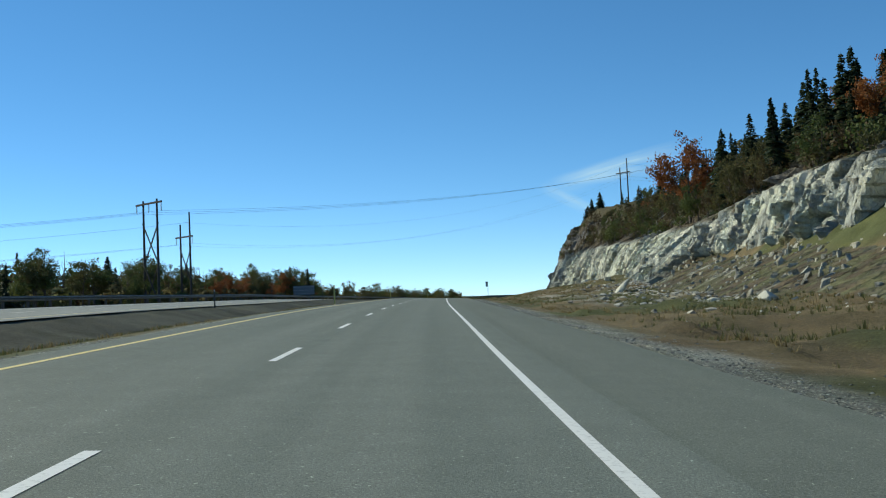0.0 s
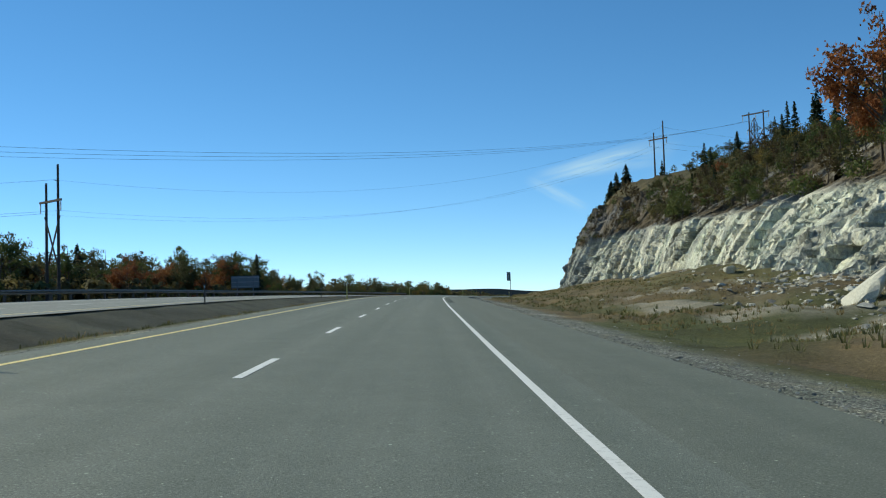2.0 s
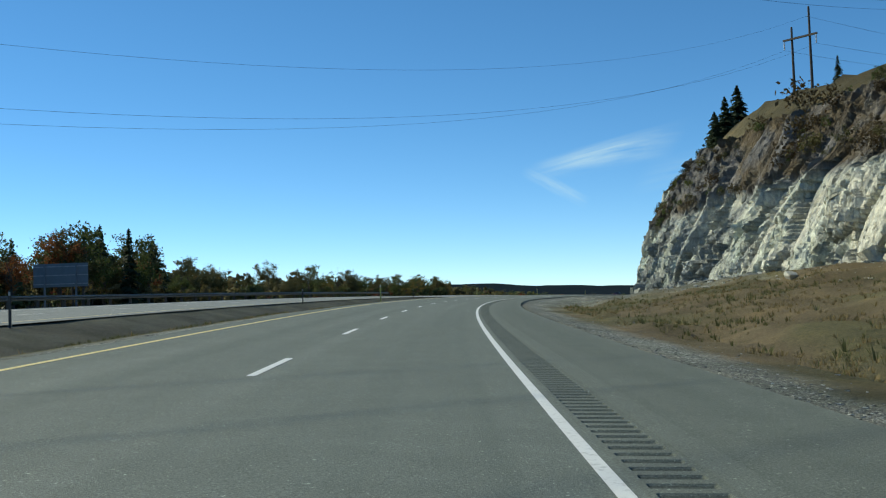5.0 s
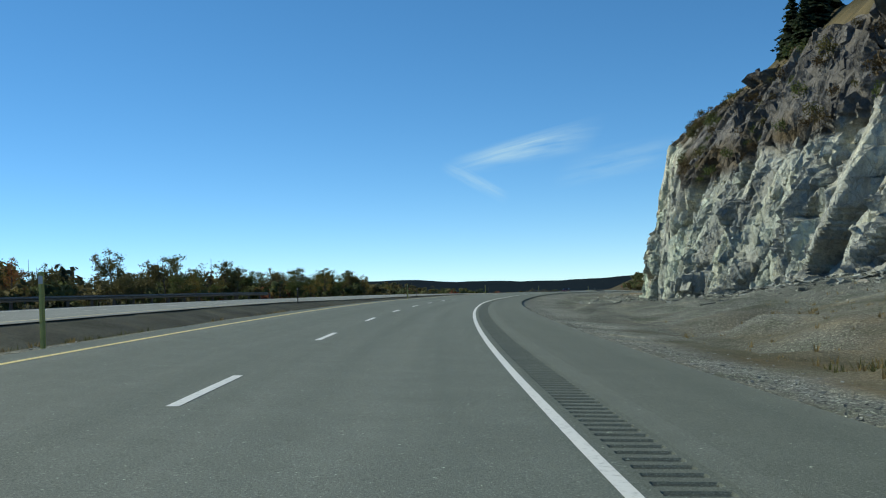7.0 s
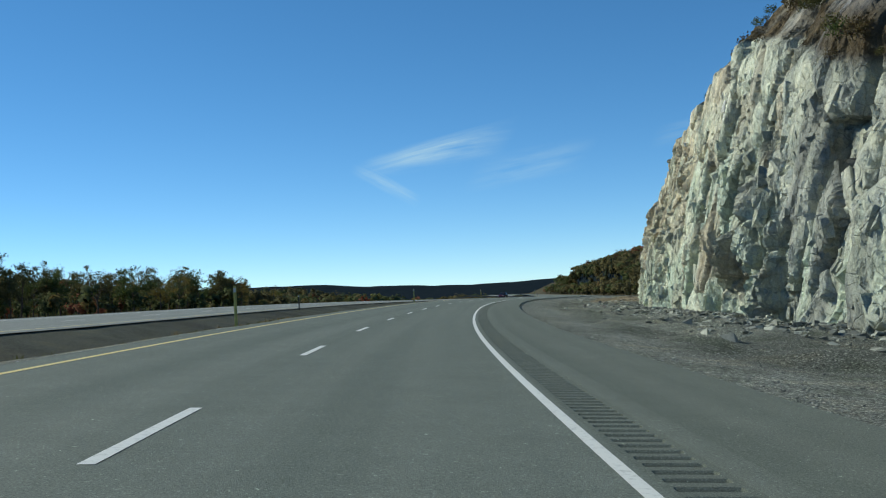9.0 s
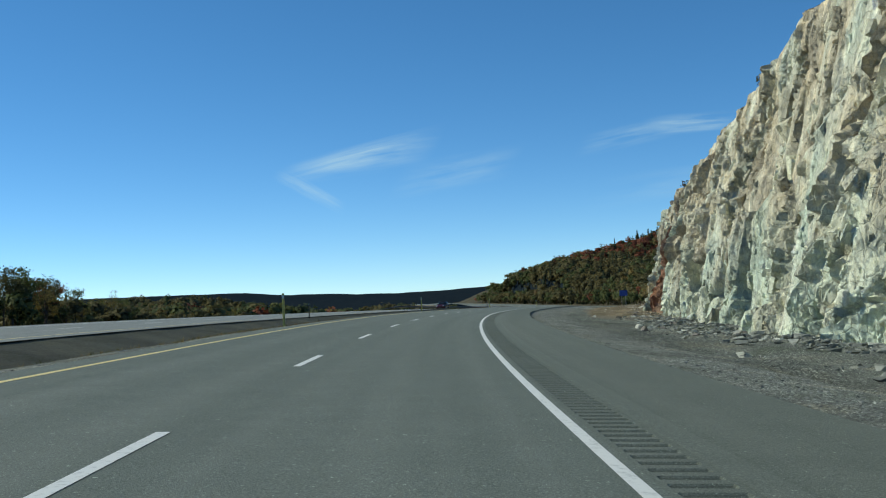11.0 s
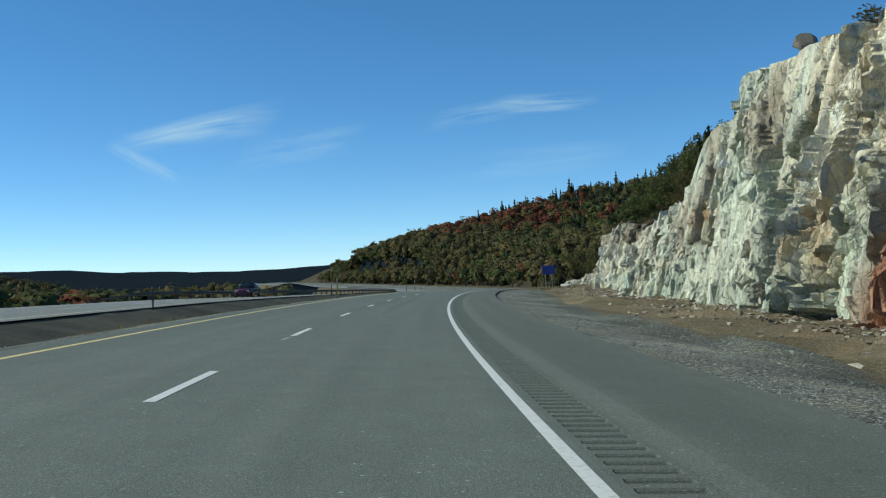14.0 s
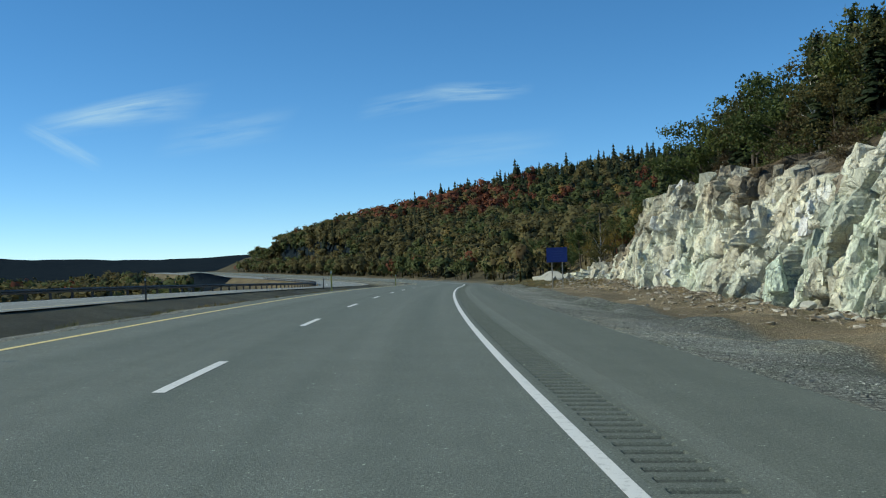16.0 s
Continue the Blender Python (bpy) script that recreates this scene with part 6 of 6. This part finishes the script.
# ---- the power lines ----
def pole_frame(s, d, base, arm_turn, left_h, right_h, arm_h, braces, label, half=2.0, reach=3.6, high=0.0):
    """Two-pole wooden structure: poles, cross-arm, X braces and hanging insulators. Returns the wires' ends."""
    place = standing(s, d, base, arm_turn)
    ob = thing("power_pole", label, "power pole", "wooden power poles", place)
    for x, h in ((-half, left_h), (half, right_h)):
        part("pole", tube(bmesh.new(), (x, 0, -1.0), (x, 0, h), 0.24, 0.15, 10), POLE_WOOD, ob)
    part("crossarm", box(bmesh.new(), (2 * reach + 0.4, 0.20, 0.30), (0, -0.24, arm_h), bevel=0.02), POLE_WOOD, ob)
    for z0, z1 in braces:
        for a, b in ((-half, half), (half, -half)):
            part("brace", tube(bmesh.new(), (a, 0.2 * (1 if a < 0 else -1), z0), (b, 0.2 * (1 if a < 0 else -1), z1), 0.11, 0.11, 6), POLE_WOOD, ob)
    ends = []
    for x in (-reach, 0.0, reach):
        if high and x == 0.0:
            # the third wire sits on a short post insulator up the taller pole
            part("insulator", tube(bmesh.new(), (half, -0.16, arm_h + high), (half, -0.55, arm_h + high + 0.1), 0.07, 0.05, 8), PORCELAIN, ob, "short grey post insulator")
            ends.append(place @ Vector((half, -0.55, arm_h + high + 0.1)))
            continue
        bm = bmesh.new()
        for k in range(8):
            bmesh.ops.create_cone(bm, segments=10, radius1=0.13, radius2=0.06, depth=0.10, cap_ends=True, matrix=Matrix.Translation((x, -0.24, arm_h - 0.25 - 0.15 * k)))
        tube(bm, (x, -0.24, arm_h - 0.1), (x, -0.24, arm_h - 1.45), 0.025, 0.025, 6)
        part("insulator", bm, PORCELAIN, ob, "string of grey disc insulators")
        ends.append(place @ Vector((x, -0.24, arm_h - 1.45)))
    return ends


def conductors(a, b, sag, label, thick=0.019):
    """Three wires that hang between two structures."""
    ob = thing("power_line", label, "power line", "overhead conductors")
    for p, q in zip(a, b):
        t = np.linspace(0, 1, 41)
        line = np.outer(1 - t, p) + np.outer(t, q) - np.outer(4 * sag * t * (1 - t), [0, 0, 1])
        v, f = [], []
        for k, c in enumerate(line):
            v += [c + [0, 0, thick], c + [0.85 * thick, 0, -0.6 * thick], c + [-0.85 * thick, 0, -0.6 * thick]]
            if k:
                f += [[3 * k - 3 + i, 3 * k - 3 + (i + 1) % 3, 3 * k + (i + 1) % 3, 3 * k + i] for i in range(3)]
        part("conductor", (np.array(v), f), WIRE, ob)


AT = 42  # the lines cross the highway at this angle
near_l = pole_frame(160.5, -45.4, 0.6, -AT, 16.9, 16.9, 16.3, ((7.2, 13.2), (0.8, 6.8)), "weathered wooden two-pole power structure with crossed braces")
near_r = pole_frame(317, 66, 23.5, -AT, 18.6, 18.6, 18.0, ((9, 14.5),), "weathered wooden two-pole power structure with crossed braces")
off_l = pole_frame(40, -158, -8, -AT, 18, 18, 17.4, ((9, 14.5),), "weathered wooden two-pole power structure with crossed braces")
far_l = pole_frame(198, -50.8, 0.6, -AT, 16.2, 18.4, 13.6, ((5.2, 11.6),), "wooden two-pole power structure with one taller pole", 1.7, 2.9, 2.6)
far_r = pole_frame(315, 43.0, 25.0, -AT, 13.2, 15.6, 11.4, (), "wooden two-pole power structure with one taller pole", 1.45, 2.6, 2.6)
off_f = pole_frame(70, -172, -8, -AT, 18, 19, 17.0, ((9, 14.5),), "wooden two-pole power structure with one taller pole")
out_r = pole_frame(420, 150, 26, -AT, 16, 18, 15.4, (), "wooden two-pole power structure with one taller pole")
conductors(near_l, near_r, 3.6, "three overhead wires crossing above the highway")
conductors(off_l, near_l, 3.2, "three overhead wires beside the highway wood")
conductors(far_l, far_r, 6.9, "three overhead wires crossing above the highway", 0.011)
conductors(off_f, far_l, 3.2, "three overhead wires beside the highway wood")
conductors(far_r, out_r, 3.0, "three overhead wires running on behind the hill")

bm = tube(bmesh.new(), (0, 0, -0.5), (0, 0, 8.5), 0.14, 0.09, 8)
ob = thing("utility_pole", "plain wooden utility pole among the roadside trees", "utility pole", place=standing(650, 21, float(ground_up(650, 21))))
part("pole", bm, POLE_WOOD, ob)

# ---- the dark red car on the far carriageway ----
CAR_PAINT = plain("dark_red_paint", (0.085, 0.016, 0.020), 0.25, 0.2, vary=0.1, scale=1)
CAR_GLASS = plain("car_glass", (0.012, 0.014, 0.016), 0.08, vary=0.05)
TYRE = plain("tyre_rubber", (0.02, 0.02, 0.02), 0.9, vary=0.2)
ALLOY = plain("alloy_rim", (0.45, 0.45, 0.46), 0.35, 0.9, vary=0.1)
LAMP = plain("headlamp_glass", (0.75, 0.76, 0.76), 0.15, vary=0.03)
CHROME = plain("grille", (0.05, 0.05, 0.055), 0.4, 0.5, vary=0.1)


def loft(stations, material_name):
    """A shell through cross-sections (y, half width, low, high, tuck)."""
    v, f, n = [], [], 12
    for y, w, lo, hi, tuck in stations:
        ring = [(-w * 0.9, lo), (-w, lo + 0.25 * (hi - lo)), (-w, lo + 0.55 * (hi - lo)), (-w * (1 - 0.5 * tuck), lo + 0.85 * (hi - lo)), (-w * (1 - tuck), hi), (-w * 0.35, hi + 0.02)]
        ring += [(-x, z) for x, z in reversed(ring)]
        v += [(x, y, z) for x, z in ring]
    for k in range(len(stations) - 1):
        f += [[k * n + i, k * n + (i + 1) % n, (k + 1) * n + (i + 1) % n, (k + 1) * n + i] for i in range(n)]
    f += [list(range(n))[::-1], [(len(stations) - 1) * n + i for i in range(n)]]
    return np.array(v), f


def car(s, d):
    ob = thing("car", "dark red sedan driving on the far carriageway", "car", place=standing(s, d, float(far_up(s, d)), 180))
    body = ((-2.35, 0.62, 0.35, 0.72, 0.10), (-2.25, 0.80, 0.24, 0.92, 0.06), (-1.4, 0.89, 0.2, 0.98, 0.05), (0.0, 0.90, 0.2, 0.96, 0.05), (1.1, 0.90, 0.2, 0.93, 0.06), (1.9, 0.86, 0.22, 0.84, 0.10), (2.28, 0.74, 0.26, 0.70, 0.12), (2.36, 0.60, 0.34, 0.60, 0.12))
    part("body", mesh("body", *loft(body, ""), CAR_PAINT, True), CAR_PAINT, ob)
    cabin = ((-1.95, 0.66, 0.93, 0.98, 0.10), (-1.25, 0.80, 0.93, 1.32, 0.20), (-0.5, 0.82, 0.93, 1.44, 0.22), (0.2, 0.82, 0.93, 1.40, 0.22), (1.05, 0.76, 0.90, 0.97, 0.10))
    part("cabin_glass", mesh("cabin_glass", *loft(cabin, ""), CAR_GLASS, True), CAR_GLASS, ob, "dark tinted windows")
    part("roof", box(bmesh.new(), (1.22, 1.25, 0.05), (0, -0.42, 1.45), bevel=0.02), CAR_PAINT, ob)
    for x in (-0.82, 0.82):
        for y in (-1.42, 1.38):
            wheel = part("wheel", tube(bmesh.new(), (x - 0.1, y, 0.32), (x + 0.1, y, 0.32), 0.32, 0.32, 20), TYRE, ob)
            part("rim", tube(bmesh.new(), (x + 0.10 * np.sign(x), y, 0.32), (x + 0.115 * np.sign(x), y, 0.32), 0.21, 0.19, 14), ALLOY, wheel)
        part("headlamp", box(bmesh.new(), (0.36, 0.10, 0.15), (x * 0.72, 2.26, 0.66), bevel=0.03), LAMP, ob)
        part("mirror", box(bmesh.new(), (0.18, 0.10, 0.13), (x * 1.16, 0.75, 0.98), bevel=0.03), CAR_PAINT, ob)
    part("grille", box(bmesh.new(), (0.70, 0.06, 0.20), (0, 2.345, 0.50), bevel=0.02), CHROME, ob)
    part("bumper", box(bmesh.new(), (1.3, 0.10, 0.12), (0, 2.30, 0.30), bevel=0.03), CHROME, ob)


car(548, -21.9)


# ---- thin high cloud ----
def cirrus(name, corners, seed, density):
    """A thin sheet of ice cloud far off; its edges and streaks fade out."""
    n = Nodes(name, 1.0, spec=0.0)
    uv = n.node("ShaderNodeTexCoord").outputs["UV"]
    mp = n.node("ShaderNodeMapping")
    mp.inputs["Scale"].default_value, mp.inputs["Location"].default_value = (1.6, 3.4, 1), (seed, seed * 0.7, 0)
    n.link(uv, mp.inputs[0])
    tx = n.node("ShaderNodeTexNoise")
    tx.inputs["Scale"].default_value, tx.inputs["Detail"].default_value, tx.inputs["Roughness"].default_value = 1.0, 6, 0.55
    n.link(mp.outputs[0], tx.inputs["Vector"])
    streak = n.ramp(tx.outputs["Fac"], (0.34, (0, 0, 0)), (0.74, (1, 1, 1)))
    sep = n.node("ShaderNodeSeparateXYZ")
    n.link(uv, sep.inputs[0])
    fade = 1.0
    for ax in (0, 1):
        a = n.math("MULTIPLY", sep.outputs[ax], n.math("SUBTRACT", 1.0, sep.outputs[ax]))
        fade = n.math("MULTIPLY", fade, n.math("MULTIPLY", a, 4.0))
    alpha = n.math("MULTIPLY", n.math("MULTIPLY", streak, n.math("POWER", fade, 1.5)), density)
    # the cloud's sunlit brightness is given as glow over a black base
    n.colour((0.0, 0.0, 0.0))
    n.b.inputs["Emission Color"].default_value, n.b.inputs["Emission Strength"].default_value = (0.62, 0.80, 0.93, 1), 1.0
    n.link(alpha, n.b.inputs["Alpha"])
    a, b, c, d = [np.array([math.sin(radians(az)) * math.cos(radians(el)), math.cos(radians(az)) * math.cos(radians(el)), math.sin(radians(el))]) * 4500 for az, el in corners]
    me = bpy.data.meshes.new(name)
    me.from_pydata([a.tolist(), b.tolist(), c.tolist(), d.tolist()], [], [[0, 1, 2, 3]])
    lay = me.uv_layers.new(name="UVMap")
    for k, uvc in enumerate(((0, 0), (1, 0), (1, 1), (0, 1))):
        lay.data[k].uv = uvc
    me.materials.append(n.m)
    ob = setting("cirrus_cloud", me, "thin white wisp of high cloud", "cloud")
    ob.visible_shadow = False


cirrus("cirrus_a", ((7.0, 5.9), (15.2, 6.8), (16.6, 9.2), (7.6, 7.3)), 3.1, 0.72)
cirrus("cirrus_b", ((6.9, 6.5), (10.6, 4.3), (11.0, 5.2), (7.4, 7.2)), 9.4, 0.5)
cirrus("cirrus_c", ((12.6, 4.9), (19.5, 5.9), (20.6, 8.0), (13.8, 7.1)), 5.7, 0.30)
cirrus("cirrus_d", ((26.0, 7.6), (31.9, 7.7), (32.2, 8.7), (26.4, 8.8)), 1.3, 0.62)
cirrus("cirrus_e", ((22.6, 6.7), (28.3, 7.6), (28.6, 8.9), (23.2, 8.1)), 7.7, 0.34)
cirrus("cirrus_f", ((22.5, 3.9), (33.5, 4.6), (34.0, 6.5), (24.0, 5.9)), 2.2, 0.22)


# ---- steel tower on the skyline behind the hill ----
def lattice_tower(s, d, top):
    base = float(ground_up(s, d))
    h = top - base + 1.0
    ob = thing("lattice_tower", "dark steel lattice power tower behind the hill", "power tower", place=standing(s, d, base - 1.0, -40))

    def half(z):
        return float(np.interp(z, [0, h * 0.62, h * 0.94, h], [2.6, 0.85, 0.6, 0.05]))

    levels = [h * f for f in (0, 0.16, 0.31, 0.45, 0.56, 0.65, 0.72, 0.79, 0.86, 0.93, 1.0)]
    corners = ((-1, -1), (1, -1), (1, 1), (-1, 1))
    for cx, cy in corners:
        bm = bmesh.new()
        for a, b in zip(levels, levels[1:]):
            tube(bm, (cx * half(a), cy * half(a), a), (cx * half(b), cy * half(b), b), 0.10, 0.10, 5)
        part("leg", bm, TOWER_STEEL, ob)
    for k in range(4):
        (ax, ay), (bx, by) = corners[k], corners[(k + 1) % 4]
        bm = bmesh.new()
        for a, b in zip(levels[:-1], levels[1:-1]):
            tube(bm, (ax * half(a), ay * half(a), a), (bx * half(b), by * half(b), b), 0.055, 0.055, 4)
            tube(bm, (bx * half(a), by * half(a), a), (ax * half(b), ay * half(b), b), 0.055, 0.055, 4)
            tube(bm, (ax * half(b), ay * half(b), b), (bx * half(b), by * half(b), b), 0.05, 0.05, 4)
        part("bracing", bm, TOWER_STEEL, ob)
    for f, reach in ((0.72, 3.4), (0.86, 2.6)):
        for side in (-1, 1):
            z, e = h * f, half(h * f)
            bm = bmesh.new()
            for y in (-e, e):
                tube(bm, (side * e, y, z), (side * reach, 0, z + 0.25), 0.07, 0.07, 4)
                tube(bm, (side * e, y, z + 1.3), (side * reach, 0, z + 0.25), 0.06, 0.06, 4)
            arm = part("arm", bm, TOWER_STEEL, ob)
            bm = bmesh.new()
            for n in range(7):
                bmesh.ops.create_cone(bm, segments=8, radius1=0.16, radius2=0.08, depth=0.11, cap_ends=True, matrix=Matrix.Translation((side * reach, 0, z + 0.05 - 0.16 * n)))
            part("insulator", bm, PORCELAIN, arm)


TOWER_STEEL = plain("dark_tower_steel", (0.09, 0.095, 0.10), 0.6, 0.5, vary=0.15, scale=2)
lattice_tower(385, 70.6, 50.8)
